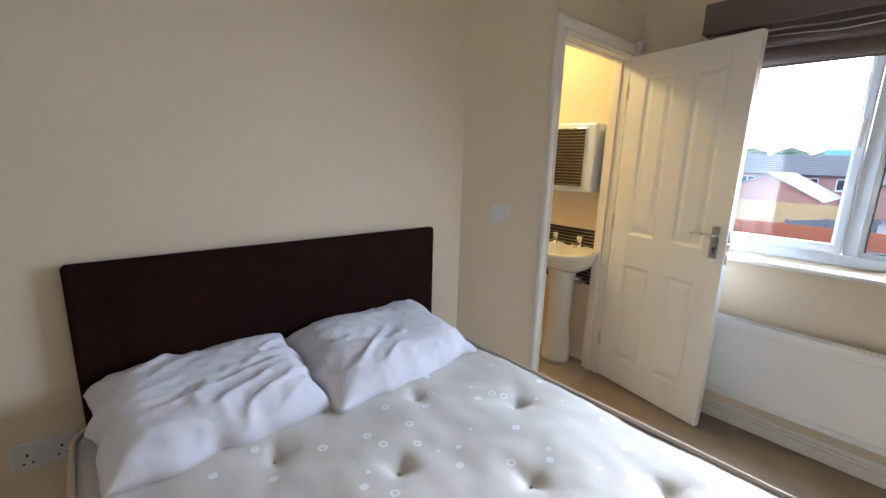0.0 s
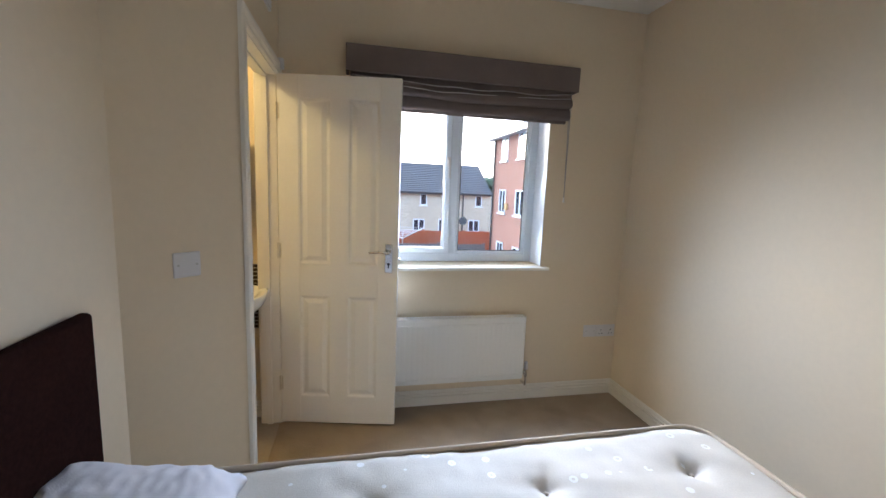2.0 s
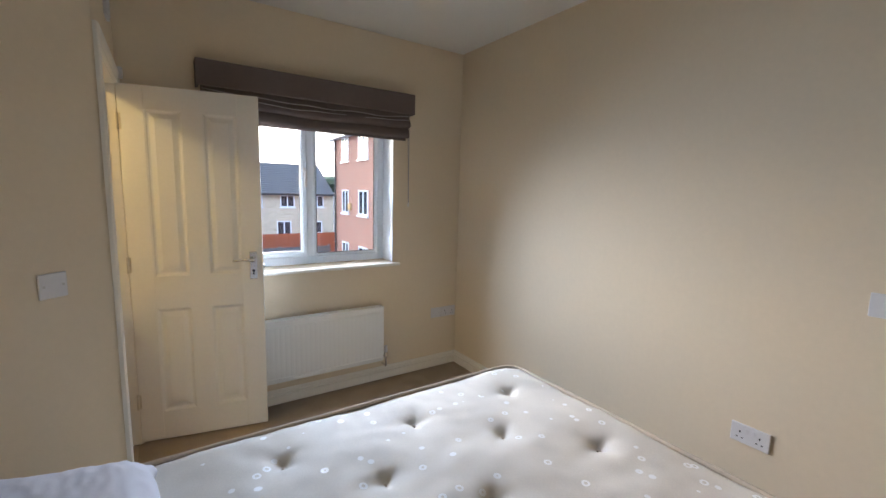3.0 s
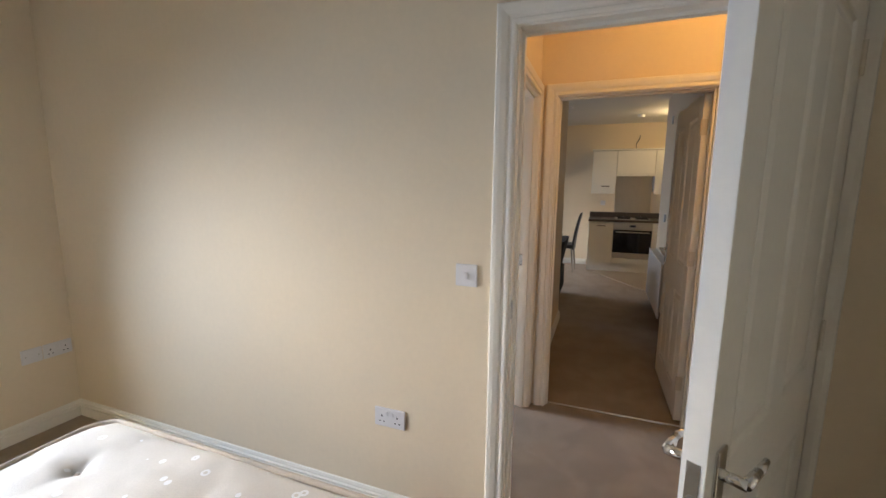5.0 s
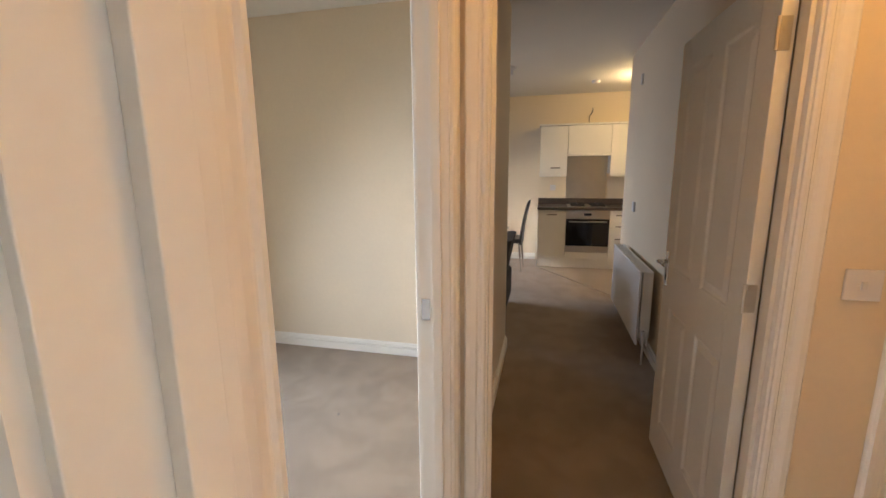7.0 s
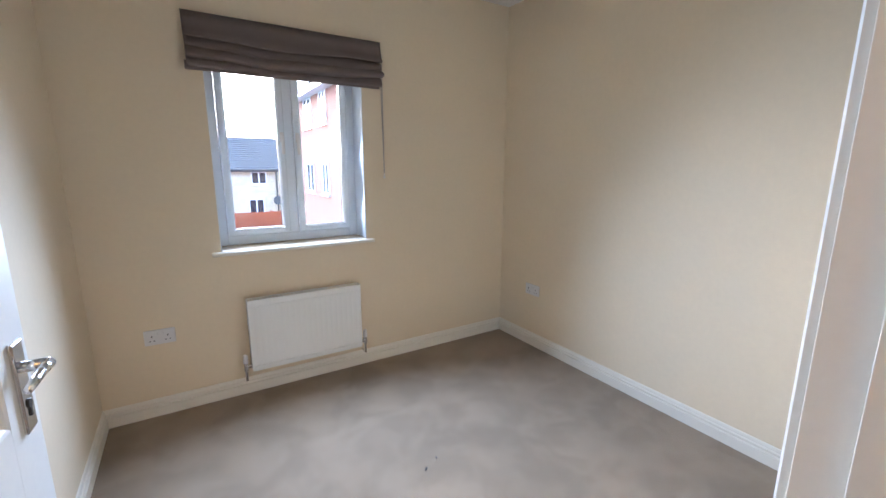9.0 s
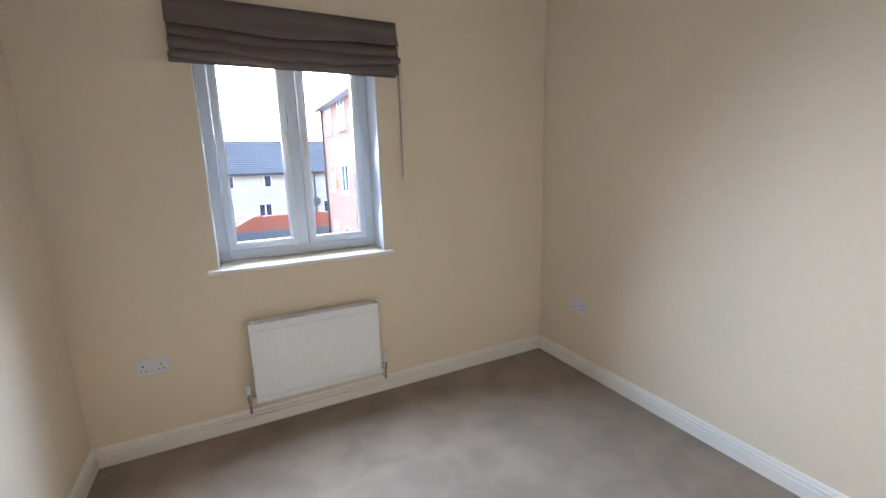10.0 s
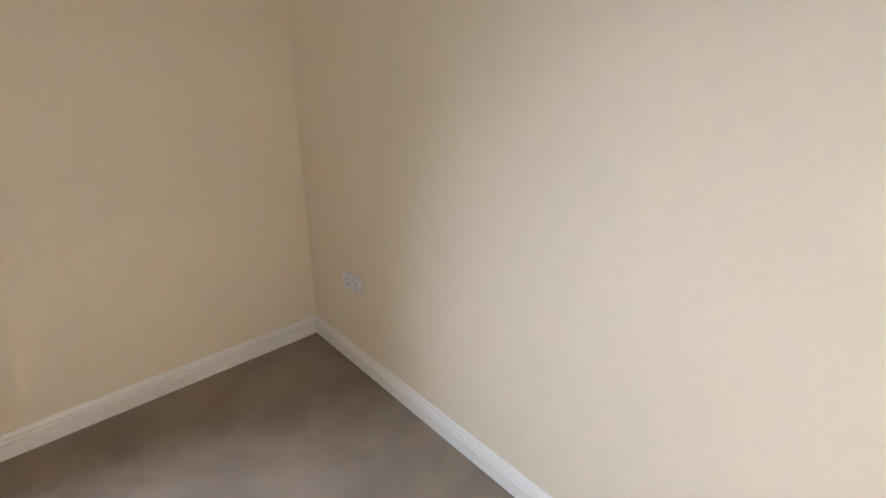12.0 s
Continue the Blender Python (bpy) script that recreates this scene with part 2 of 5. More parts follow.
# ---- structure ----
H = 2.58
W1 = (-1.80, -0.618, 0.932, 2.08)     # window of the first bedroom
W2 = (0.738, 1.622, 0.908, 2.08)      # window of the second bedroom
W3 = (4.25, 5.65, 0.90, 2.08)        # window of the lounge
D1 = (-3.610, -2.716, 0.0, 2.0)      # first bedroom to hall
D2 = (0.248, 1.138, 0.0, 2.0)        # hall to second bedroom
D3 = (-3.573, -2.731, 0.0, 2.0)      # hall to lounge
D4 = (-4.745, -3.882, 0.0, 2.0)       # hall cupboard
D5 = (-0.775, -0.085, 0.0, 1.99)     # ensuite

for name, label, x0, x1, holes in (
        ("wall_north", "cream painted outer wall with window openings", -4.3, 7.0, (W1, W2, W3)),):
    solid(name, WALL, label, "wall", wall_boxes("y", 0.0, 0.30, x0, x1, -0.2, H + 0.1, holes))
solid("wall_bedroom_east", WALL, "cream painted wall with a doorway to the hall", "wall", wall_boxes("x", 0.0, 0.10, -4.0, 0.0, -0.02, H, (D1,)))
solid("wall_bedroom_west", WALL, "cream painted wall behind the headboard", "wall", wall_boxes("x", -2.64, -2.54, -4.0, -1.125, -0.02, H))
solid("wall_bedroom_south", WALL, "cream painted bedroom wall", "wall", wall_boxes("y", -4.1, -4.0, -2.64, 0.10, -0.02, H))
solid("wall_ensuite_east", WALL, "cream painted wall with the ensuite doorway", "wall", wall_boxes("x", -2.35, -2.25, -0.835, 0.0, -0.02, H, (D5,)))
bm = bmesh.new()
loft(bm, [[(-2.54, -1.125, z), (-2.25, -0.835, z), (-2.35, -0.775, z), (-2.64, -1.065, z)] for z in (-0.02, H)])
tagged(part("wall_bedroom_splay", bm, WALL), "cream painted splayed wall with a light switch", "wall", kind="structure")
solid("wall_ensuite_west", WALL, "cream painted ensuite wall", "wall", wall_boxes("x", -4.3, -4.2, -2.2, 0.0, -0.02, H))
solid("wall_ensuite_south", WALL, "cream painted ensuite wall", "wall", wall_boxes("y", -2.2, -2.1, -4.3, -2.64, -0.02, H))
solid("wall_hall_north", WALL, "cream painted wall with the second bedroom doorway", "wall", wall_boxes("y", -2.63, -2.53, 0.10, 3.16, -0.02, H, (D2,)))
solid("wall_hall_east", WALL, "cream painted hall wall with two doorways", "wall", wall_boxes("x", 1.20, 1.30, -5.0, -2.63, -0.02, H, (D3, D4)))
solid("wall_hall_south", WALL, "cream painted hall wall", "wall", wall_boxes("y", -5.1, -5.0, 0.0, 2.3, -0.02, H))
solid("wall_hall_west", WALL, "cream painted hall wall", "wall", wall_boxes("x", 0.0, 0.10, -5.0, -4.0, -0.02, H))
solid("wall_cupboard_back", WALL, "cream painted cupboard back wall", "wall", wall_boxes("x", 2.2, 2.3, -5.0, -3.85, -0.02, H))
solid("wall_room_east", WALL, "cream painted wall of the second bedroom", "wall", wall_boxes("x", 2.83, 3.16, -2.53, 0.0, -0.02, H))
solid("wall_lounge_south", WALL, "cream painted lounge wall with a radiator", "wall", wall_boxes("y", -3.85, -3.74, 1.30, 4.80, -0.02, H))
solid("wall_kitchen_west", WALL, "cream painted kitchen wall", "wall", wall_boxes("x", 4.70, 4.80, -5.6, -3.85, -0.02, H))
solid("wall_kitchen_south", WALL, "cream painted kitchen wall", "wall", wall_boxes("y", -5.7, -5.6, 4.70, 7.0, -0.02, H))
solid("wall_kitchen_east", WALL, "cream painted kitchen wall behind the units", "wall", wall_boxes("x", 6.80, 7.0, -5.6, 0.0, -0.02, H))
solid("ceiling", CEIL, "white painted ceiling", "ceiling", [((-4.3, -5.7, H), (7.0, 0.3, H + 0.15))])
solid("floor", CARPET, "beige cut-pile carpet with trodden marks", "carpet", [((-2.60, -5.1, -0.2), (7.0, 0.02, 0.0)), ])
solid("floor_ensuite", VINYL, "beige vinyl ensuite floor", "floor", [((-4.3, -2.2, -0.2), (-2.62, 0.02, 0.0)), ((-2.635, -1.0, 0.0), (-2.26, 0.0, 0.004))])

# kitchen floor, cut on the skew
bm = bmesh.new()
loft(bm, [[(6.25, -2.80, z), (4.80, -3.73, z), (4.80, -5.6, z), (6.8, -5.6, z), (6.8, -2.80, z)] for z in (-0.01, 0.006)])
tagged(part("floor_kitchen", bm, VINYL), "beige vinyl kitchen floor beside the carpet", "floor", kind="structure")

SKIRT = [(0, 0), (0.018, 0), (0.018, 0.056), (0.008, 0.059), (0.008, 0.066), (0.0165, 0.069), (0.0165, 0.077), (0.009, 0.081), (0.009, 0.087), (0.005, 0.098), (0, 0.101)]


def skirting(pts, label="white gloss skirting board along the carpet"):
    bm = bmesh.new()
    sweep(bm, [(x, y, 0.0) for x, y in pts], SKIRT, (0, 0, 1))
    tagged(part("baseboard", bm, GLOSS), label, "skirting board", kind="structure")


A = 0.072  # architrave width
skirting([(0, D1[1] + A), (0, 0), (-2.25, 0)])
skirting([(-2.25, D5[0] - 0.05), (-2.25, -0.835), (-2.54, -1.125), (-2.54, -4.0), (0, -4.0), (0, D1[0] - A)])
skirting([(2.83, -2.53), (2.83, 0), (0.10, 0), (0.10, -2.53)])
skirting([(D2[1] + A, -2.53), (2.83, -2.53)])
skirting([(1.20, D4[1] + A), (1.20, D3[0] - A)])
skirting([(0.10, D1[0] - A), (0.10, -5.0), (1.20, -5.0), (1.20, D4[0] - A)])
skirting([(1.30, -3.74), (4.80, -3.74)])
skirting([(3.16, 0.0), (3.16, -2.63), (1.30, -2.63)])
skirting([(6.80, -2.78), (6.80, 0.0), (3.16, 0.0)])
skirting([(-2.35, 0.0), (-4.2, 0.0)])

ARCH = [(0.0, 0), (0.0, 0.011), (0.006, 0.015), (0.014, 0.015), (0.019, 0.010), (0.026, 0.010), (0.032, 0.016), (0.050, 0.020), (0.064, 0.020), (0.070, 0.014), (0.072, 0)]


def doorway(name, label, axis, faces, hole, stop_at, material=GLOSS):
    """Lining, stop and an architrave on each face of a doorway. axis: the wall's thickness; faces: (low, high)."""
    s0, s1, z0, z1 = hole
    lo, hi = faces
    d = thing(name, label, "door frame", kind="structure")

    def at(a, s, z):
        return (a, s, z) if axis == "x" else (s, a, z)
    bm = bmesh.new()
    t = 0.012
    bx(bm, at(lo - 0.001, s0, z0), at(hi + 0.001, s0 + t, z1), 0.001)
    bx(bm, at(lo - 0.001, s1 - t, z0), at(hi + 0.001, s1, z1), 0.001)
    bx(bm, at(lo - 0.001, s0 + t, z1 - t), at(hi + 0.001, s1 - t, z1), 0.001)
    part("lining", bm, material, d)
    bm = bmesh.new()
    a, b = stop_at
    bx(bm, at(a, s0 + t, z0), at(b, s0 + t + 0.012, z1 - t), 0.001)
    bx(bm, at(a, s1 - t - 0.012, z0), at(b, s1 - t, z1 - t), 0.001)
    bx(bm, at(a, s0 + t + 0.012, z1 - t - 0.012), at(b, s1 - t - 0.012, z1 - t), 0.001)
    part("door_stop", bm, material, d)
    for face, sign in ((lo, -1), (hi, 1)):
        bm = bmesh.new()
        r = 0.005
        pts = [at(face, s0 + r, z0), at(face, s0 + r, z1 - r), at(face, s1 - r, z1 - r), at(face, s1 - r, z0)]
        n = Vector(at(sign, 0, 0))
        first = n.cross(Vector(pts[1]) - Vector(pts[0]))
        out = first.dot(Vector(at(0, -1, 0))) > 0
        sweep(bm, pts if out else pts[::-1], ARCH, n)
        part("architrave", bm, material, d)
    return d


f1 = doorway("door_frame_1", "white gloss door lining and moulded architrave", "x", (0.0, 0.10), D1, (0.046, 0.075))
f2 = doorway("door_frame_2", "white gloss door lining and moulded architrave", "y", (-2.63, -2.53), D2, (-2.605, -2.576))
f3 = doorway("door_frame_3", "white gloss door lining and moulded architrave", "x", (1.20, 1.30), D3, (1.225, 1.254))
f4 = doorway("door_frame_4", "white gloss cupboard door lining and architrave", "x", (1.20, 1.30), D4, (1.246, 1.275))
f5 = doorway("door_frame_5", "white gloss ensuite door lining and architrave", "x", (-2.35, -2.25), D5, (-2.325, -2.296))


def strike(parent, a, b):
    bm = bmesh.new()
    bx(bm, a, b, 0.001)
    part("strike_plate", bm, CHROME, parent, "small chrome strike plate")


strike(f1, (0.004, D1[1] - 0.016, 0.965), (0.030, D1[1] - 0.0115, 1.035))
strike(f2, (D2[1] - 0.016, -2.566, 0.960), (D2[1] - 0.0115, -2.538, 1.030))
bm = bmesh.new()
bx(bm, (1.238, D3[0] + 0.012, 0.0), (1.258, D3[1] - 0.012, 0.006), 0.002)
tagged(part("threshold_strip", bm, CHROME), "thin bright metal carpet bar in the doorway", "carpet bar", kind="structure")


# ---- doors ----
def nested(bm, x0, x1, z0, z1, steps, y, sign):
    rings = []
    for inset, deep in steps:
        yy = y - sign * deep
        rings.append([(x0 + inset, yy, z0 + inset), (x1 - inset, yy, z0 + inset), (x1 - inset, yy, z1 - inset), (x0 + inset, yy, z1 - inset)])
    loft(bm, rings, cap_start=False)


MOULD = [(0, 0.0), (0.006, 0.002), (0.012, 0.007), (0.020, 0.009), (0.028, 0.007), (0.046, 0.0015)]


def lever(name, parent, x, z, y, sign, towards):
    """A lever handle on a back plate; sign: the side of the leaf; towards: the way that the lever points along x."""
    bm = bmesh.new()
    bx(bm, (x - 0.021, y, z - 0.082), (x + 0.021, y + sign * 0.007, z + 0.082), 0.003)
    p = part(name, bm, CHROME, parent, "polished chrome lever handle on a back plate")
    bm = bmesh.new()
    rod(bm, (x, y, z + 0.035), (x, y + sign * 0.045, z + 0.035), 0.010)
    rod(bm, (x, y + sign * 0.042, z + 0.035), (x + towards * 0.05, y + sign * 0.047, z + 0.040), 0.010, 0.008)
    rod(bm, (x + towards * 0.05, y + sign * 0.047, z + 0.040), (x + towards * 0.105, y + sign * 0.045, z + 0.034), 0.008, 0.006)
    part("lever", bm, CHROME, p, smooth=True)
    bm = bmesh.new()
    rod(bm, (x, y + sign * 0.006, z - 0.032), (x, y + sign * 0.0095, z - 0.032), 0.008)
    bx(bm, (x - 0.003, y + sign * 0.006, z - 0.055), (x + 0.003, y + sign * 0.0095, z - 0.034))
    part("keyhole", bm, DARK, p)


def door(name, label, w, m, flip=1, h=1.975, handles=True, hinges=True, lock=1.005):
    """A moulded four-panel leaf from its hinge edge along x; flip 1: the face at y=0 is on the knuckle side."""
    d = thing(name, label, "door", m, kind="structure")
    T = 0.040
    st, mid, z0, z1, z2, z3 = 0.112, 0.10, 0.165, 0.775, 0.958, h - 0.118
    c = w / 2
    cols = ((st, c - mid / 2), (c + mid / 2, w - st))
    rows = ((z0, z1), (z2, z3))
    bm = bmesh.new()
    for a, b in ((0.0, st), (w - st, w)):
        bx(bm, (a, 0, 0), (b, T, h), 0.0015, 1)
    for a, b in rows:
        bx(bm, (c - mid / 2, 0, a), (c + mid / 2, T, b))
    for a, b in ((0, z0), (z1, z2), (z3, h)):
        bx(bm, (st, 0, a), (w - st, T, b))
    part("leaf", bm, DOOR, d)
    for a, b in cols:
        for lo, hi in rows:
            bm = bmesh.new()
            nested(bm, a, b, lo, hi, MOULD, 0.0, -1)
            nested(bm, a, b, lo, hi, MOULD, T, 1)
            part("panel", bm, DOOR, d)
    if handles:
        lever("door_handle", d, w - 0.052, lock, 0.0, -1, -1)
        lever("door_handle", d, w - 0.052, lock, T, 1, -1)
        bm = bmesh.new()
        bx(bm, (w - 0.002, T / 2 - 0.011, lock - 0.105), (w + 0.0015, T / 2 + 0.011, lock + 0.065), 0.0005)
        bx(bm, (w, T / 2 - 0.007, lock - 0.02), (w + 0.010, T / 2 + 0.007, lock), 0.002)
        part("latch_plate", bm, CHROME, d)
    if hinges:
        y = 0.0 if flip == 1 else T
        s = -1 if flip == 1 else 1
        for z in (0.20, 0.985, 1.74):
            bm = bmesh.new()
            rod(bm, (-0.003, y + s * 0.004, z), (-0.003, y + s * 0.004, z + 0.088), 0.006, seg=10)
            bx(bm, (-0.0015, y - s * 0.03, z), (0.0005, y - s * 0.001, z + 0.088))
            bx(bm, (0.0, y, z + 0.003), (0.012, y + s * 0.0015, z + 0.085))
            part("hinge", bm, BRASS, d, "pale steel butt hinge")
    return d


# leaf of the first bedroom, swung into the room
door("door_1", "white four-panel door standing open into the bedroom", 0.838, pose(-0.004, D1[0] + 0.014, 0.012, 0, 0, 150), -1, lock=0.925)
# leaf of the second bedroom, folded back on its wall
door("door_2", "white four-panel door standing open beside the wall", 0.85, pose(D2[0] + 0.014, -2.526, 0.012, 0, 0, 86.5), -1)
# leaf of the lounge, open into the lounge
door("door_3", "white four-panel door standing open into the lounge", 0.80, pose(1.304, D3[0] + 0.014, 0.012, 0, 0, 1.5), -1, lock=0.95)
# cupboard leaf, shut
door("door_4", "white four-panel cupboard door, shut", 0.83, pose(1.204, D4[1] - 0.014, 0.012, 0, 0, -90), -1, handles=False)
# ensuite leaf
door("door_5", "white four-panel ensuite door standing open in front of the window", 0.664, pose(-2.246, D5[1] - 0.014, 0.012, 0, 0, -11.4), 1)


# ---- windows ----
def window(name, label, hole, mullion, openers):
    x0, x1, z0, z1 = hole
    w = thing(name, label, "window", kind="structure")
    y0, y1 = 0.17, 0.235
    f, hm = 0.054, 0.027
    bm = bmesh.new()
    bx(bm, (x0, y0, z0), (x0 + f, y1, z1), 0.004)
    bx(bm, (x1 - f, y0, z0), (x1, y1, z1), 0.004)
    bx(bm, (x0 + f, y0, z0), (x1 - f, y1, z0 + f), 0.004)
    bx(bm, (x0 + f, y0, z1 - f), (x1 - f, y1, z1), 0.004)
    for mx in mullion:
        bx(bm, (mx - hm, y0, z0 + f), (mx + hm, y1, z1 - f), 0.004)
    part("window_frame", bm, SKYTINT_UPVC, w)
    edges = [x0 + f] + [e for mx in mullion for e in (mx - hm, mx + hm)] + [x1 - f]
    for i, (a, b) in enumerate(zip(edges[::2], edges[1::2])):
        lo, hi = z0 + f, z1 - f
        if i in openers:
            bm = bmesh.new()
            prof = [(0, 0), (0, 0.030), (-0.008, 0.036), (-0.032, 0.036), (-0.045, 0.024), (-0.045, 0)]
            pts = [(a + 0.001, y0 + 0.012, lo + 0.001), (a + 0.001, y0 + 0.012, hi - 0.001), (b - 0.001, y0 + 0.012, hi - 0.001), (b - 0.001, y0 + 0.012, lo + 0.001)]
            n = Vector((0, -1, 0))
            u = n.cross(Vector(pts[1]) - Vector(pts[0]))
            sweep(bm, pts if u.x < 0 else pts[::-1], prof, n, closed=True)
            part("casement", bm, SKYTINT_UPVC, w)
            a, b, lo, hi = a + 0.042, b - 0.042, lo + 0.042, hi - 0.042
            hx = b + 0.022 if i == 0 else a - 0.022
            bm = bmesh.new()
            hz = z0 + 0.66
            bx(bm, (hx - 0.011, y0 - 0.034, hz - 0.03), (hx + 0.011, y0 - 0.024, hz + 0.03), 0.003)
            bx(bm, (hx - 0.008, y0 - 0.052, hz - 0.01), (hx + 0.008, y0 - 0.034, hz + 0.01), 0.003)
            bx(bm, (hx - 0.009, y0 - 0.060, hz - 0.105), (hx + 0.009, y0 - 0.046, hz + 0.012), 0.004)
            part("window_handle", bm, PLASTIC, w)
        else:
            bm = bmesh.new()
            prof = [(0, 0), (0, 0.014), (-0.014, 0.010), (-0.020, 0.002), (-0.020, 0)]
            pts = [(a, y0 + 0.026, lo), (a, y0 + 0.026, hi), (b, y0 + 0.026, hi), (b, y0 + 0.026, lo)]
            n = Vector((0, -1, 0))
            u = n.cross(Vector(pts[1]) - Vector(pts[0]))
            sweep(bm, pts if u.x < 0 else pts[::-1], prof, n, closed=True)
            part("glazing_bead", bm, SKYTINT_UPVC, w)
            a, b, lo, hi = a + 0.019, b - 0.019, lo + 0.019, hi - 0.019
        bm = bmesh.new()
        bx(bm, (a - 0.004, y0 + 0.028, lo - 0.004), (b + 0.004, y0 + 0.032, hi + 0.004))
        g = part("pane", bm, GLASS, w)
        g.visible_shadow = False
        bm = bmesh.new()
        prof = [(0, 0), (0, 0.006), (-0.004, 0.003), (-0.004, 0)]
        pts = [(a, y0 + 0.026, lo), (a, y0 + 0.026, hi), (b, y0 + 0.026, hi), (b, y0 + 0.026, lo)]
        n = Vector((0, -1, 0))
        u = n.cross(Vector(pts[1]) - Vector(pts[0]))
        sweep(bm, pts if u.x < 0 else pts[::-1], prof, n, closed=True)
        part("gasket", bm, DARK, w)
    return w


def sill(parent, x0, x1, z, over=0.05):
    bm = bmesh.new()
    bx(bm, (x0, -0.004, z - 0.026), (x1, 0.172, z - 0.002), 0.002)
    bx(bm, (x0 - over, -0.042, z - 0.026), (x1 + over, 0.0, z - 0.002), 0.008, 3)
    part("window_sill", bm, GLOSS, parent)


def reveal(parent, hole):
    """White boards added on a window opening's two sides, skylight blue painted in."""
    x0, x1, z0, z1 = hole
    for a, b in ((x0 - 0.001, x0 + 0.004), (x1 - 0.004, x1 + 0.001)):
        bm = bmesh.new()
        bx(bm, (a, -0.002, z0), (b, 0.169, z1 - 0.005), 0.001, 1)
        part("reveal", bm, SKYTINT_UPVC, parent)


win1 = window("window_1", "white plastic two-light window over the radiator", W1, (-1.192,), (0,))
sill(win1, W1[0], W1[1], W1[2])
reveal(win1, W1)
win2 = window("window_2", "white plastic window with two casements", W2, (1.190,), (0, 1))
sill(win2, W2[0], W2[1], W2[2])
reveal(win2, W2)
win3 = window("window_3", "white plastic lounge window", W3, (4.95,), ())

# ---- first bedroom ----
BUTTONS = [(-0.79 - 0.496 * i - (0.248 if j % 2 else 0.0), -1.535 - 0.244 * j) for j in range(5) for i in range(4)]


def mattress_material():
    """Cream damask: pale rings scattered over the ticking, and a soft weave."""
    m = surface("cream_damask", (0.69, 0.65, 0.585), 0.7, vary=0.05, scale=5, fine=150, bump=0.25, bump_scale=260, spec=0.3)
    n, l = m.node_tree.nodes, m.node_tree.links
    p = n["Principled BSDF"]
    base = p.inputs["Base Color"].links[0].from_socket
    co, vor = n.new("ShaderNodeTexCoord"), n.new("ShaderNodeTexVoronoi")
    vor.inputs["Scale"].default_value, vor.inputs["Randomness"].default_value = 15.0, 1.0
    l.new(co.outputs["Object"], vor.inputs["Vector"])
    ring = n.new("ShaderNodeMath")
    ring.operation = "COMPARE"
    ring.inputs[1].default_value, ring.inputs[2].default_value = 0.15, 0.055
    l.new(vor.outputs["Distance"], ring.inputs[0])
    pick = n.new("ShaderNodeMath")
    pick.operation = "GREATER_THAN"
    pick.inputs[1].default_value = 0.40
    sep = n.new("ShaderNodeSeparateColor")
    l.new(vor.outputs["Color"], sep.inputs[0])
    l.new(sep.outputs[0], pick.inputs[0])
    both = n.new("ShaderNodeMath")
    both.operation = "MULTIPLY"
    l.new(ring.outputs[0], both.inputs[0])
    l.new(pick.outputs[0], both.inputs[1])
    mix = n.new("ShaderNodeMix")
    mix.data_type = "RGBA"
    mix.inputs["B"].default_value = (0.88, 0.88, 0.88, 1)
    l.new(both.outputs[0], mix.inputs["Factor"])
    l.new(base, mix.inputs["A"])
    l.new(mix.outputs["Result"], p.inputs["Base Color"])
    rough = n.new("ShaderNodeMapRange")
    rough.inputs["To Min"].default_value, rough.inputs["To Max"].default_value = 0.7, 0.32
    l.new(both.outputs[0], rough.inputs["Value"])
    l.new(rough.outputs[0], p.inputs["Roughness"])
    return m


DAMASK = mattress_material()
X0, X1, Y0, Y1, ZT, ZB = -2.488, -0.574, -2.686, -1.328, 0.583, 0.325


def rounded(x0, x1, y0, y1, r, z, k=8):
    pts = []
    for cx, cy, a0 in ((x1 - r, y1 - r, 0), (x0 + r, y1 - r, 90), (x0 + r, y0 + r, 180), (x1 - r, y0 + r, 270)):
        for i in range(k + 1):
            a = radians(a0 + 90 * i / k)
            pts.append((cx + r * math.cos(a), cy + r * math.sin(a), z))
    return pts


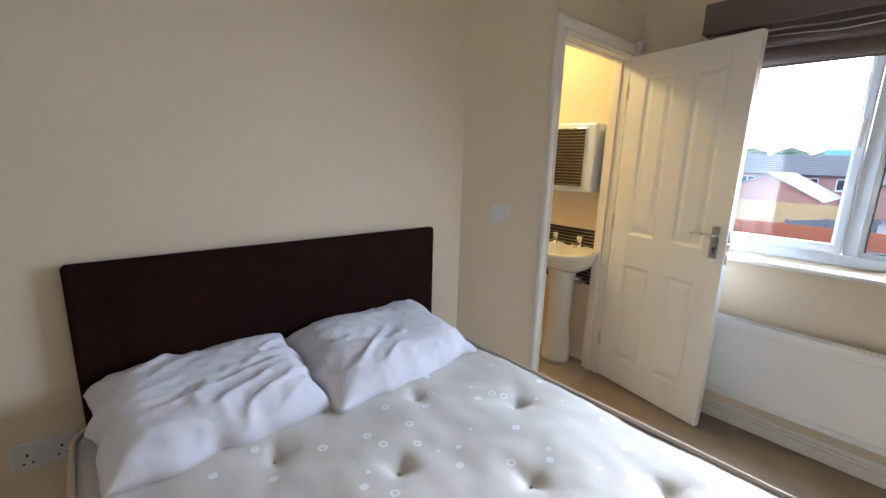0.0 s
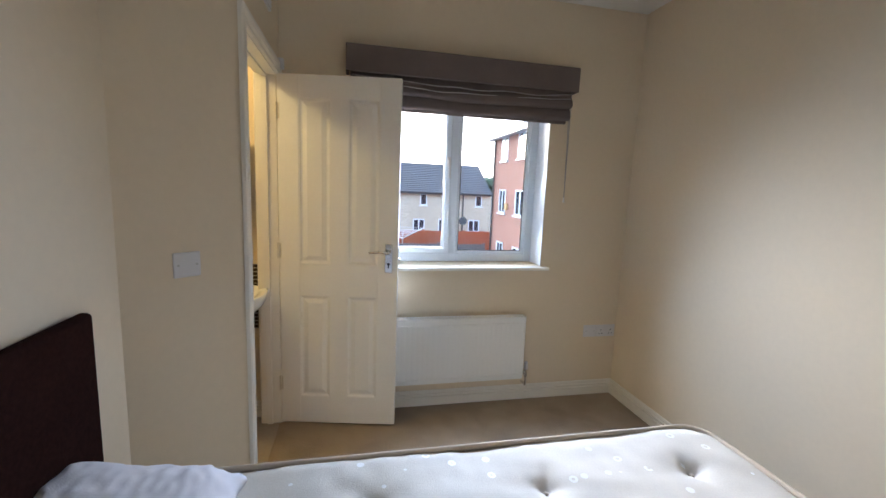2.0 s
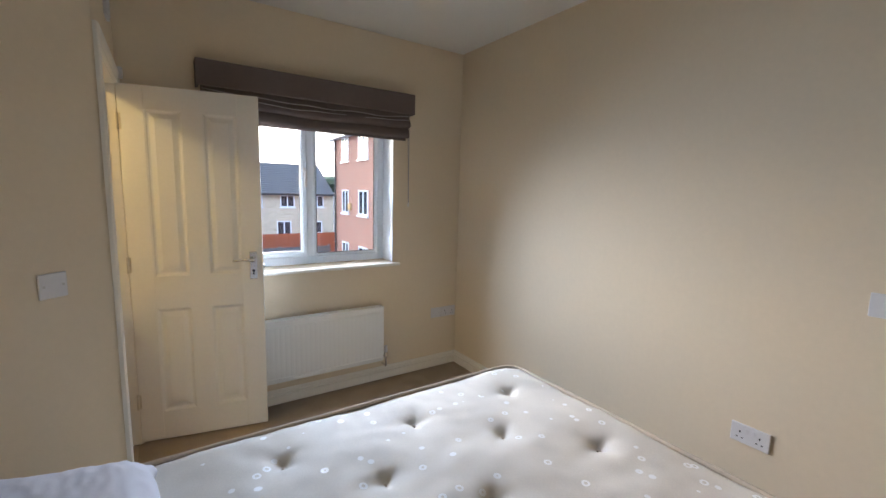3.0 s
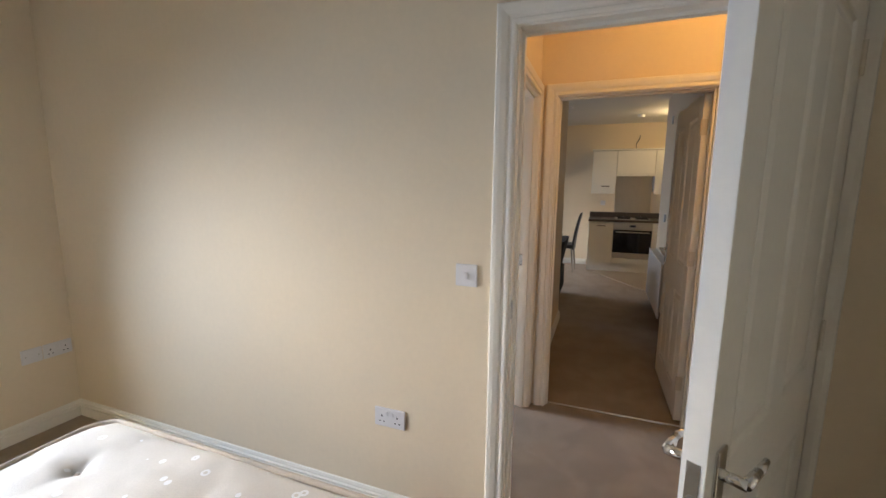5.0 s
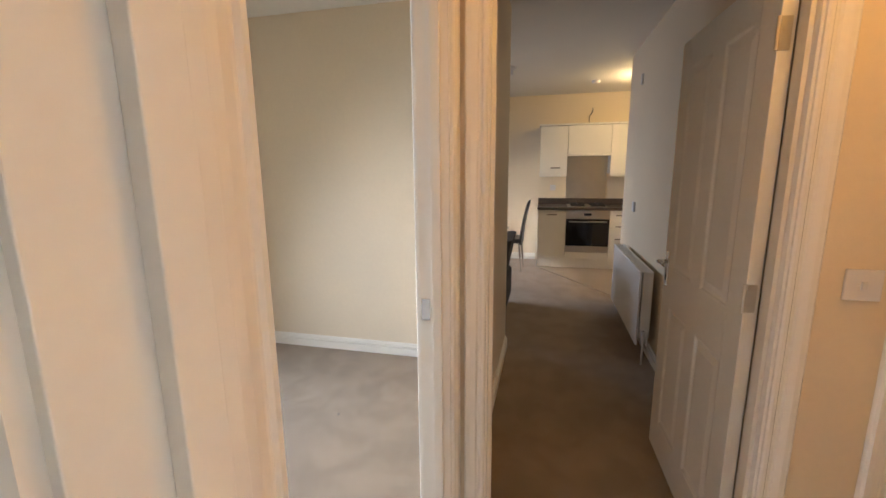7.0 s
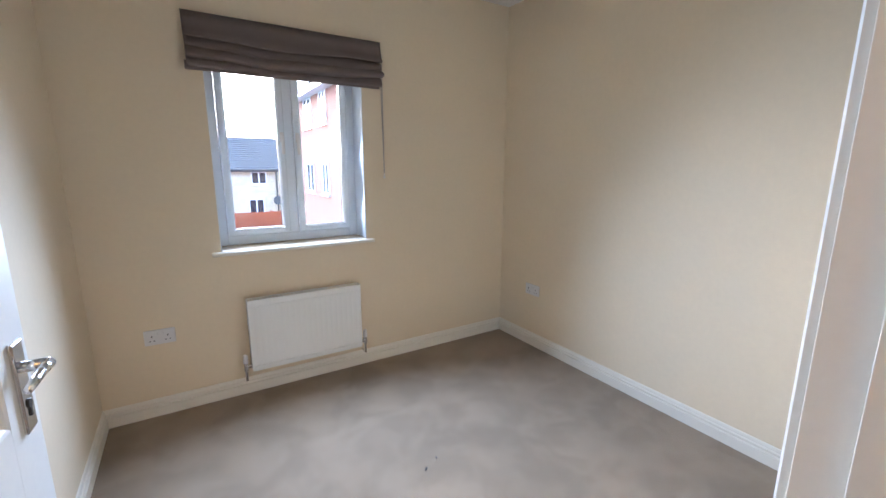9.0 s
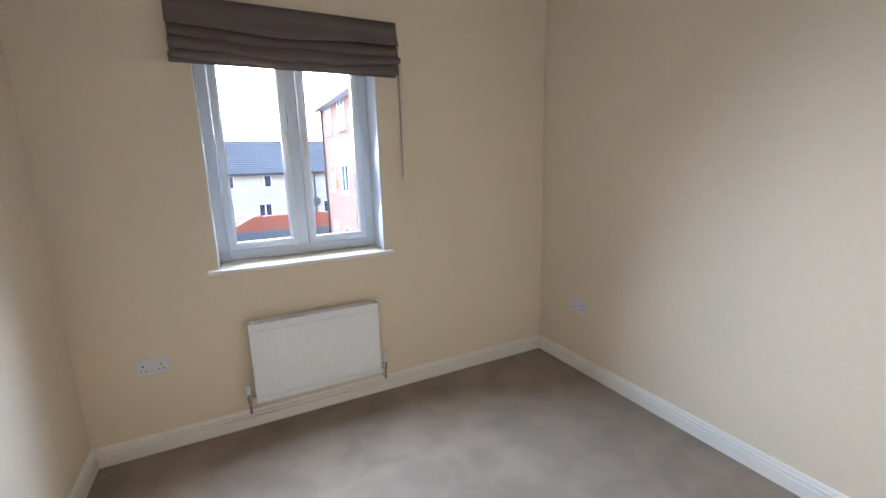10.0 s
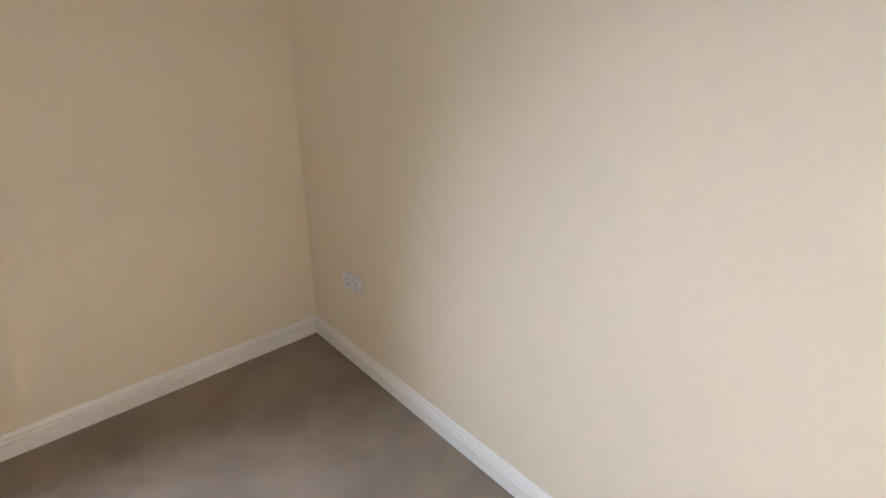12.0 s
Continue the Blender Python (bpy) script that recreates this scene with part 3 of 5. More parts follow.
def mattress():
    t = thing("mattress", "cream damask button-tufted mattress with tan piping on its divan base", "mattress")
    # the top: a fine sheet, drawn down at each button
    bm = bmesh.new()
    nx, ny = 150, 106
    grid = []
    for i in range(nx + 1):
        row = []
        for j in range(ny + 1):
            u, v = i / nx, j / ny
            x, y = X0 + (X1 - X0) * u, Y0 + (Y1 - Y0) * v
            edge = min(x - X0, X1 - x, y - Y0, Y1 - y)
            z = ZT + 0.010 * noise.noise((x * 4, y * 4, 1.0)) + 0.004 * noise.noise((x * 14, y * 14, 5.0))
            z -= 0.012 * max(0.0, 1 - edge / 0.05) ** 2
            for bx_, by_ in BUTTONS:
                if bx_ > X0 + 0.2:
                    d2 = (x - bx_) ** 2 + (y - by_) ** 2
                    if d2 < 0.05:
                        a = math.atan2(y - by_, x - bx_)
                        pull = 1 + 0.28 * math.cos(4 * a + 0.6 + bx_ * 9)
                        z -= 0.013 * pull * math.exp(-d2 / 0.0040) + 0.021 * math.exp(-d2 / 0.00070)
            # round the corners in plan
            rr = 0.09
            cx = X0 + rr if x < X0 + rr else X1 - rr if x > X1 - rr else None
            cy = Y0 + rr if y < Y0 + rr else Y1 - rr if y > Y1 - rr else None
            if cx is not None and cy is not None:
                dx, dy = x - cx, y - cy
                d = math.hypot(dx, dy)
                far = max(abs(dx), abs(dy))
                if d > 1e-6:
                    x, y = cx + dx * far / d, cy + dy * far / d
            row.append(bm.verts.new((x, y, z)))
        grid.append(row)
    for i in range(nx):
        for j in range(ny):
            bm.faces.new((grid[i][j], grid[i + 1][j], grid[i + 1][j + 1], grid[i][j + 1]))
    part("mattress_top", bm, DAMASK, t, "cream damask ticking with pale rings", smooth=True)
    bm = bmesh.new()
    loft(bm, [rounded(X0 + e, X1 - e, Y0 + e, Y1 - e, 0.09, z) for z, e in ((ZB, 0.012), (ZB + 0.02, 0.0), (0.42, -0.012), (0.49, -0.014), (ZT - 0.012, -0.002))], cap_end=False)
    part("mattress_border", bm, DAMASK, t, smooth=True)
    for z in (ZT - 0.004, ZB + 0.022):
        bm = bmesh.new()
        pts = rounded(X0, X1, Y0, Y1, 0.09, z)
        circ = [(0.009 * math.cos(radians(a)), 0.010 * math.sin(radians(a))) for a in range(0, 360, 45)]
        wav = [(x + 0.004 * noise.noise((x * 5, y * 5, z)), y + 0.004 * noise.noise((x * 5, y * 5, 7)), zz) for x, y, zz in pts]
        sweep(bm, wav, circ, (0, 0, 1), closed=True)
        part("piping", bm, PIPING, t, "tan corded piping", smooth=True)
    for bx_, by_ in BUTTONS:
        if bx_ < X0 + 0.2:
            continue
        bm = bmesh.new()
        bmesh.ops.create_uvsphere(bm, u_segments=10, v_segments=6, radius=0.009, matrix=Matrix.Translation((bx_, by_, ZT - 0.034)) @ Matrix.Diagonal((1, 1, 0.6, 1)))
        part("tuft_button", bm, PIPING, t, smooth=True)


mattress()

bm = bmesh.new()
loft(bm, [rounded(-2.48, -0.60, -2.670, -1.345, 0.03, z) for z in (0.06, 0.324)])
divan = tagged(new("divan_base", mesh_of("divan_base", bm, DIVAN)), "cream cloth divan base under the mattress", "bed base")
for x in (-2.38, -0.72):
    for y in (-2.58, -1.47):
        bm = bmesh.new()
        rod(bm, (x, y, 0.0), (x, y, 0.062), 0.022, 0.03)
        part("castor", bm, DARK, divan)


def headboard():
    t = thing("headboard", "dark brown suede headboard standing behind the mattress", "headboard")
    bm = bmesh.new()
    bx(bm, (-2.532, -2.658, 0.34), (-2.497, -1.331, 1.066), 0.014, 4)
    part("headboard_panel", bm, SUEDE, t, smooth=False)
    for y in (-2.4, -1.6):
        bm = bmesh.new()
        bx(bm, (-2.538, y - 0.035, 0.0), (-2.524, y + 0.035, 0.5), 0.003)
        part("strut", bm, DIVAN, t)


headboard()


def pillow(label, centre, size, rz, tilt, seed, sag):
    """A soft pillow: a puffed sheet with pinched corners and creases."""
    bm = bmesh.new()
    L, Wd, Hh = size
    n = 64
    for side in (1, -1):
        grid = []
        for i in range(n + 1):
            row = []
            for j in range(n + 1):
                u, v = 2 * i / n - 1, 2 * j / n - 1
                puff = (max(0.0, (1 - u ** 4)) * max(0.0, (1 - v ** 4))) ** 0.55
                pin = 1 - 0.07 * (1 - abs(v)) * abs(u) ** 3
                pjn = 1 - 0.09 * (1 - abs(u)) * abs(v) ** 3
                x, y = u * L / 2 * pjn * (1 - 0.0 * v), v * Wd / 2 * pin
                rim = max(abs(u), abs(v)) ** 5
                x += 0.030 * rim * noise.noise((u * 2.1 + seed, v * 2.7, 31.0))
                y += 0.030 * rim * noise.noise((u * 2.7, v * 2.1 + seed, 47.0))
                crease = noise.noise((u * 1.6 + v * 2.4 + seed, v * 0.9 - u * 0.8, seed)) * 0.5
                fold = (1 - abs(noise.noise((u * 2.4 - v * 2.9 + seed * 2, u * 1.1 + v * 1.4, seed + 3)))) ** 5
                edge = (1 - max(abs(u), abs(v)))
                z = side * Hh / 2 * puff * (1 + 0.24 * crease)
                if side > 0:
                    z += 0.015 * fold * min(1, edge * 12) * max(0.0, min(1.0, 0.35 + 1.6 * noise.noise((u * 1.3 + seed, v * 1.3, 21.0)))) + 0.005 * noise.noise((u * 9 + seed, v * 9, 2)) * min(1, edge * 8) + 0.010 * rim * noise.noise((u * 6 + seed, v * 6, 13.0)) * min(1, edge * 12)
                    z -= sag * math.exp(-((u - 0.1) ** 2 + v * v) * 3) * Hh
                else:
                    z *= 0.55
                z += 0.012 * noise.noise((u * 2 + seed, v * 2, 9)) * (1 - edge) - 0.036 * max(abs(u), abs(v)) ** 6
                row.append(bm.verts.new((x, y, z)))
            grid.append(row)
        for i in range(n):
            for j in range(n):
                bm.faces.new((grid[i][j], grid[i + 1][j], grid[i + 1][j + 1], grid[i][j + 1]))
    bmesh.ops.remove_doubles(bm, verts=bm.verts, dist=0.0008)
    ob = new("pillow", mesh_of("pillow", bm, PILLOW, True))
    ob.matrix_world = pose(*centre, tilt[0], tilt[1], rz)
    return tagged(ob, label, "pillow", "pillows on the mattress")


pillow("white cotton pillow, creased, lying against the headboard", (-2.310, -2.345, 0.666), (0.59, 0.42, 0.150), 92, (13, 0), 3.1, 0.10)
pillow("white cotton pillow with a dented middle beside the other", (-2.310, -1.730, 0.668), (0.66, 0.43, 0.145), 94, (13, 0), 8.7, 0.16)


# ---- radiators, switches and sockets ----
def radiator(x0, x1, z0, z1, label, valve_left=True):
    """A panel radiator on the north wall with its grille, side caps, brackets and valves."""
    t = thing("radiator", label, "radiator", group="panel radiators")
    yb, yf = -0.035, -0.095
    bm = bmesh.new()
    n = max(8, int((x1 - x0) / 0.0333))
    step = (x1 - x0 - 0.02) / n
    prof = [(x0, yf)]
    for i in range(n):
        a = x0 + 0.01 + i * step
        prof += [(a + step * 0.18, yf), (a + step * 0.30, yf + 0.0007), (a + step * 0.58, yf + 0.0007), (a + step * 0.70, yf)]
    prof += [(x1, yf), (x1, yf + 0.014), (x0, yf + 0.014)]
    loft(bm, [[(x, y, z) for x, y in prof] for z in (z0 + 0.035, z1 - 0.045)])
    bx(bm, (x0, yf - 0.0005, z0), (x1, yf + 0.014, z0 + 0.035), 0.004)
    bx(bm, (x0, yf - 0.0005, z1 - 0.045), (x1, yf + 0.014, z1 - 0.004), 0.004)
    for i in range(n):
        a = x0 + 0.01 + (i + 0.44) * step
        for zz in (z0 + 0.030, z1 - 0.040):
            bx(bm, (a - step * 0.30, yf - 0.0055, zz - 0.005), (a + step * 0.30, yf, zz + 0.005), 0.002, 1)
    part("front_panel", bm, RADIATOR, t)
    bm = bmesh.new()
    bx(bm, (x0 + 0.02, yb - 0.012, z0 + 0.01), (x1 - 0.02, yb, z1 - 0.02), 0.004)
    part("back_panel", bm, RADIATOR, t)
    bm = bmesh.new()
    k = int((x1 - x0) / 0.022)
    for i in range(k):
        a = x0 + 0.012 + i * (x1 - x0 - 0.024) / k
        bx(bm, (a, yf + 0.006, z1 - 0.005), (a + 0.018, yb, z1 + 0.001))
    bx(bm, (x0, yf - 0.002, z1 - 0.008), (x1, yf + 0.008, z1 + 0.003), 0.002)
    bx(bm, (x0, yb - 0.004, z1 - 0.008), (x1, yb + 0.002, z1 + 0.003), 0.002)
    part("top_grille", bm, RADIATOR, t)
    for a, b in ((x0 - 0.003, x0 + 0.004), (x1 - 0.004, x1 + 0.003)):
        bm = bmesh.new()
        bx(bm, (a, yf - 0.002, z0 + 0.01), (b, yb, z1 + 0.003), 0.002)
        part("side_cap", bm, RADIATOR, t)
    for a in (x0 + 0.15, x1 - 0.15):
        bm = bmesh.new()
        bx(bm, (a - 0.015, yb - 0.002, z0 + 0.05), (a + 0.015, 0.0, z1 - 0.06), 0.002)
        part("bracket", bm, RADIATOR, t)
    for sx, x in ((1, x1), (-1, x0)):
        if sx < 0 and not valve_left:
            continue
        xv = x + sx * 0.035
        ym = (yf + yb) / 2
        bm = bmesh.new()
        rod(bm, (x - sx * 0.004, ym, z0 + 0.03), (xv, ym, z0 + 0.03), 0.011)
        rod(bm, (xv, ym, z0 + 0.005), (xv, ym, z0 + 0.055), 0.013)
        rod(bm, (xv, ym, z0 + 0.005), (xv, ym, z0 - 0.06), 0.0075)
        rod(bm, (xv, ym, z0 - 0.055), (xv, 0.0, z0 - 0.06), 0.0075)
        v = part("valve", bm, CHROME, t, "chrome radiator valve and pipe", smooth=False)
        bm = bmesh.new()
        rod(bm, (xv, ym, z0 + 0.055), (xv, ym, z0 + 0.105), 0.015, 0.012)
        part("valve_cap", bm, PLASTIC, v)
    return t


radiator(-1.74, -0.735, 0.185, 0.610, "white panel radiator under the window behind the open door", False)
radiator(0.838, 1.530, 0.168, 0.612, "small white panel radiator under the second window")


def on_wall(x, y, z, rz):
    """A pose on a wall: local x runs along it, local -y out of it."""
    return pose(x, y, z, 0, 0, rz)


def plate(name, label, category, m, w, kind_of):
    t = thing(name, label, category, m, group={"socket": "double sockets", "switch": "light switches"}.get(category, ""))
    bm = bmesh.new()
    bx(bm, (-w / 2, -0.009, -0.043), (w / 2, 0.0, 0.043), 0.0035)
    part("plate", bm, PLASTIC, t)
    if kind_of == "switch":
        bm = bmesh.new()
        bx(bm, (-0.007, -0.0145, -0.012), (0.007, -0.008, 0.012), 0.002, m=Matrix.Rotation(radians(6), 4, "X"))
        part("rocker", bm, PLASTIC, t)
    if kind_of == "pull":
        for s in (-1, 1):
            bm = bmesh.new()
            rod(bm, (s * 0.030, -0.0085, 0), (s * 0.030, -0.0105, 0), 0.004)
            part("screw", bm, STEEL, t)
    if kind_of == "socket":
        for s in (-1, 1):
            bm = bmesh.new()
            c = s * 0.037
            bx(bm, (c - 0.003, -0.0096, 0.002), (c + 0.003, -0.0085, 0.011))
            bx(bm, (c - 0.0135, -0.0096, -0.021), (c - 0.0065, -0.0085, -0.016))
            bx(bm, (c + 0.0065, -0.0096, -0.021), (c + 0.0135, -0.0085, -0.016))
            part("pin_holes", bm, DARK, t)
            bm = bmesh.new()
            bx(bm, (s * 0.013 - 0.006, -0.013, 0.010), (s * 0.013 + 0.006, -0.008, 0.028), 0.002)
            part("rocker", bm, PLASTIC, t)
    return t


plate("fused_switch", "white switch plate on the splayed wall", "switch", on_wall(-2.400, -0.985, 1.125, 45), 0.088, "pull")
plate("light_switch", "white light switch beside the bedroom doorway", "switch", on_wall(0, -2.556, 1.121, -90), 0.086, "switch")
plate("wall_socket", "white double socket low on the wall", "socket", on_wall(0, -2.220, 0.460, -90), 0.146, "socket")
plate("wall_socket", "white double socket low in the corner", "socket", on_wall(-0.085, 0, 0.468, 0), 0.142, "socket")
plate("aerial_socket", "white aerial plate beside the corner socket", "socket", on_wall(-0.208, 0, 0.468, 0), 0.098, "pull")
plate("wall_socket", "white double socket beside the headboard", "socket", on_wall(-2.54, -2.755, 0.515, 90), 0.146, "socket")
plate("wall_socket", "white double socket beside the radiator", "socket", on_wall(0.395, 0, 0.462, 0), 0.146, "socket")
plate("wall_socket", "white double socket low on the empty wall", "socket", on_wall(2.83, -0.39, 0.450, -90), 0.146, "socket")
plate("light_switch", "white light switch between two hall doors", "switch", on_wall(1.20, -3.742, 1.125, -90), 0.086, "switch")


# ---- roman blinds ----
def cord(parent, x, z0, z1, y):
    bm = bmesh.new()
    rod(bm, (x, y, z1), (x + 0.012, y, z0 + 0.03), 0.0028, seg=6)
    rod(bm, (x + 0.006, y - 0.01, z1), (x + 0.014, y, z0 + 0.03), 0.0028, seg=6)
    part("pull_cord", bm, LINING, parent, "thin pale pull cord")
    bm = bmesh.new()
    rod(bm, (x + 0.013, y, z0), (x + 0.013, y, z0 + 0.035), 0.008, 0.003)
    part("cord_end", bm, PLASTIC, parent)


def cloth_fold(x0, x1, zt, zb, y0, deep, seed, sag=0.012, k=60):
    """One hanging fold of cloth: front bulges out and tucks back under; wavy along its length."""
    bm = bmesh.new()
    prof = [(0.0, 0.0), (0.25, 0.45), (0.55, 0.85), (0.80, 1.0), (0.94, 0.92), (1.0, 0.62), (0.97, 0.25), (0.80, 0.05), (0.45, -0.05)]
    rings = []
    for i in range(k + 1):
        u = i / k
        x = x0 + (x1 - x0) * u
        droop = sag * math.sin(math.pi * u) + 0.006 * noise.noise((u * 6, seed, 0.5)) + 0.012 * noise.noise((u * 2.5, seed, 3.5))
        out = deep * (1 + 0.35 * noise.noise((u * 4, seed, 1.5)))
        rings.append([(x, y0 - out * b, zt - (zt - zb) * a - droop * a) for a, b in prof])
    loft(bm, rings)
    return bm


def blind_one():
    t = thing("roman_blind", "grey-brown roman blind drawn up under a cloth pelmet", "blind", group="roman blinds")
    bm = bmesh.new()
    x0, x1 = -1.89, -0.495
    bx(bm, (x0, -0.105, 2.035), (x1, -0.085, 2.178), 0.004)
    bx(bm, (x0, -0.086, 2.035), (x0 + 0.016, 0.0, 2.178), 0.004)
    bx(bm, (x1 - 0.016, -0.086, 2.035), (x1, 0.0, 2.178), 0.004)
    bx(bm, (x0 + 0.016, -0.086, 2.160), (x1 - 0.016, 0.0, 2.176), 0.002)
    part("pelmet", bm, BLIND, t, "grey-brown cloth-covered pelmet")
    for i, (zt, zb, deep, sag) in enumerate(((2.12, 1.990, 0.052, 0.016), (2.05, 1.945, 0.070, 0.020), (1.985, 1.868, 0.058, 0.004))):
        part("fold", cloth_fold(-1.865, -0.53, zt, zb, -0.022 - 0.004 * i, deep, 2.3 + i * 4.1, sag), BLIND, t, smooth=True)
    bm = bmesh.new()
    bx(bm, (-1.86, -0.040, 1.852), (-0.535, -0.022, 1.905), 0.003)
    part("bottom_bar", bm, BLIND, t)
    for z, y, ph in ((2.020, -0.078, 0.3), (1.992, -0.088, 2.1)):
        bm = bmesh.new()
        pts = [Vector((-1.86 + 1.32 * i / 30, y + 0.006 * noise.noise((i * 0.3, ph, 0)), z - 0.020 * math.sin(math.pi * i / 30) + 0.012 * noise.noise((i * 0.22, ph, 4)))) for i in range(31)]
        for a, b in zip(pts, pts[1:]):
            rod(bm, a, b, 0.0035, seg=6)
        part("lining_edge", bm, LINING, t, "pale lining edge showing under the pelmet")
    cord(t, -0.515, 1.36, 2.05, -0.03)


def blind_two():
    t = thing("roman_blind", "grey-brown roman blind drawn up in loose uneven folds", "blind", group="roman blinds")
    bm = bmesh.new()
    bx(bm, (0.66, -0.030, 2.115), (1.74, 0.0, 2.150), 0.003)
    part("headrail", bm, PLASTIC, t)
    # the flat upper cloth, whose lower edge curls out over the folds
    k = 60
    bm = bmesh.new()
    rings = []
    for i in range(k + 1):
        u = i / k
        x = 0.660 + 1.085 * u
        w = 0.014 * noise.noise((u * 3, 4.4, 0))
        d = 0.020 * math.sin(math.pi * min(1.0, u * 1.25)) + 0.012 * noise.noise((u * 2.6, 9.1, 2))
        rings.append([(x, -0.034, 2.166), (x, -0.040 - 0.3 * w, 2.120), (x, -0.052 - w, 2.075 - 0.5 * d), (x, -0.074 - w, 2.048 - d), (x, -0.070 - w, 2.038 - d), (x, -0.040, 2.052 - d), (x, -0.026, 2.160)])
    loft(bm, rings)
    part("cloth", bm, BLIND, t, smooth=True)
    for i, (zt, zb, deep, sag) in enumerate(((2.060, 1.990, 0.040, 0.026), (2.005, 1.944, 0.066, 0.024), (1.962, 1.888, 0.036, 0.004))):
        part("fold", cloth_fold(0.664, 1.742, zt, zb, -0.020 - 0.004 * i, deep, 11.7 + i * 3.3, sag), BLIND, t, smooth=True)
    bm = bmesh.new()
    bx(bm, (0.655, -0.042, 1.882), (1.732, -0.024, 1.925), 0.003)
    part("bottom_bar", bm, BLIND, t)
    cord(t, 1.742, 1.312, 2.10, -0.03)


blind_one()
blind_two()

# ---- ensuite ----
def ensuite():
    c = thing("mirror_cabinet", "white mirror-fronted bathroom cabinet on the wall", "cabinet")
    bm = bmesh.new()
    bx(bm, (-2.93, -0.128, 1.20), (-2.405, 0.0, 1.635), 0.012)
    part("body", bm, SKYTINT_UPVC, c)
    bm = bmesh.new()
    bx(bm, (-2.90, -0.142, 1.235), (-2.465, -0.1285, 1.605), 0.003)
    part("door", bm, MIRROR, c, "mirror glass cabinet door")
    b = thing("wash_basin", "white ceramic pedestal basin with two chrome taps", "basin")
    bm = bmesh.new()
    cx = -2.56
    rings = []
    for z, w, d in ((0.655, 0.10, 0.14), (0.70, 0.19, 0.27), (0.76, 0.245, 0.385), (0.80, 0.262, 0.415), (0.822, 0.266, 0.420), (0.826, 0.255, 0.410), (0.812, 0.215, 0.35), (0.74, 0.15, 0.25), (0.715, 0.05, 0.10)):
        ring = []
        for i in range(40):
            a = 2 * math.pi * i / 40
            x, y = math.cos(a), math.sin(a)
            y0 = -0.002 - (0.42 - d) * 0.10
            yy = y0 - d * 0.5 + d * 0.5 * (abs(y) ** 0.75) * (1 if y > 0 else -1)
            ring.append((cx + w * (abs(x) ** 0.8) * (1 if x > 0 else -1), yy, z))
        rings.append(ring)
    loft(bm, rings)
    part("bowl", bm, CERAMIC, b, smooth=True)
    bm = bmesh.new()
    rings = []
    for z, r in ((0.0, 0.105), (0.03, 0.10), (0.30, 0.082), (0.60, 0.088), (0.70, 0.11)):
        rings.append([(cx + r * math.cos(a), -0.12 + r * math.sin(a), z + 0.004) for a in [2 * math.pi * i / 24 for i in range(24)]])
    loft(bm, rings)
    part("pedestal", bm, CERAMIC, b, smooth=True)
    for x in (-2.665, -2.475):
        bm = bmesh.new()
        rod(bm, (x, -0.075, 0.82), (x, -0.075, 0.875), 0.014)
        rod(bm, (x, -0.075, 0.855), (x, -0.165, 0.845), 0.011)
        rod(bm, (x, -0.075, 0.875), (x, -0.075, 0.905), 0.020, 0.024)
        part("tap", bm, CHROME, b, "chrome pillar tap")
    bm = bmesh.new()
    rod(bm, (cx + 0.13, -0.10, 0.60), (cx + 0.13, -0.02, 0.60), 0.018)
    rod(bm, (cx + 0.05, -0.12, 0.62), (cx + 0.13, -0.06, 0.60), 0.016)
    part("waste_pipe", bm, CHROME, b)
    # splashback of thin mosaic strips
    s = thing("splashback", "dark brown strip-mosaic splashback behind the basin", "tiling", kind="structure")
    bm = bmesh.new()
    bx(bm, (-3.1, -0.006, 0.56), (-2.355, 0.0, 0.945))
    part("grout_bed", bm, GROUT, s)
    shared = None
    for r in range(17):
        for q in range(5):
            if shared is None:
                bm = bmesh.new()
                bx(bm, (-0.0735, -0.006, -0.0085), (0.0735, 0.0, 0.0085), 0.0012, 1)
                shared = mesh_of("tile", bm, TILE)
            ob = new("tile", shared)
            ob.parent = s
            ob.location = (-3.02 + q * 0.149, -0.0045, 0.574 + r * 0.0225)
    # tiled shower wall that the mirror shows
    s = thing("shower_wall", "dark brown strip-mosaic shower wall", "tiling", kind="structure")
    bm = bmesh.new()
    bx(bm, (-4.2, -2.1, 0.0), (-2.64, -2.094, 2.2))
    part("grout_bed", bm, GROUT, s)
    bm = bmesh.new()
    for r in range(62):
        bx(bm, (-4.2, -2.094, 0.02 + r * 0.035), (-2.645, -2.088, 0.046 + r * 0.035))
    st = part("tile_strips", bm, TILE, s)
    tagged(st, kind="stuff")
    bm = bmesh.new()
    rod(bm, (-3.05, -0.75, H - 0.02), (-3.05, -0.75, H), 0.05)
    tagged(part("ceiling_spotlight", bm, CHROME), "small round chrome ceiling spotlight", "ceiling light")
    v = thing("wall_vent", "small white louvred vent above the ensuite door", "vent")
    bm = bmesh.new()
    bx(bm, (-2.250, -0.375, 2.225), (-2.236, -0.265, 2.335), 0.003)
    part("vent_frame", bm, PLASTIC, v)
    for k in range(5):
        bm = bmesh.new()
        bx(bm, (-2.238, -0.362, 2.240 + k * 0.018), (-2.231, -0.278, 2.248 + k * 0.018), 0.001, 1)
        part("slat", bm, PLASTIC, v)
    bm = bmesh.new()
    bx(bm, (-2.247, -0.07, 2.02), (-2.215, -0.03, 2.075), 0.006)
    tagged(part("door_sensor", bm, PLASTIC), "small white plastic sensor above the ensuite door", "sensor")


ensuite()


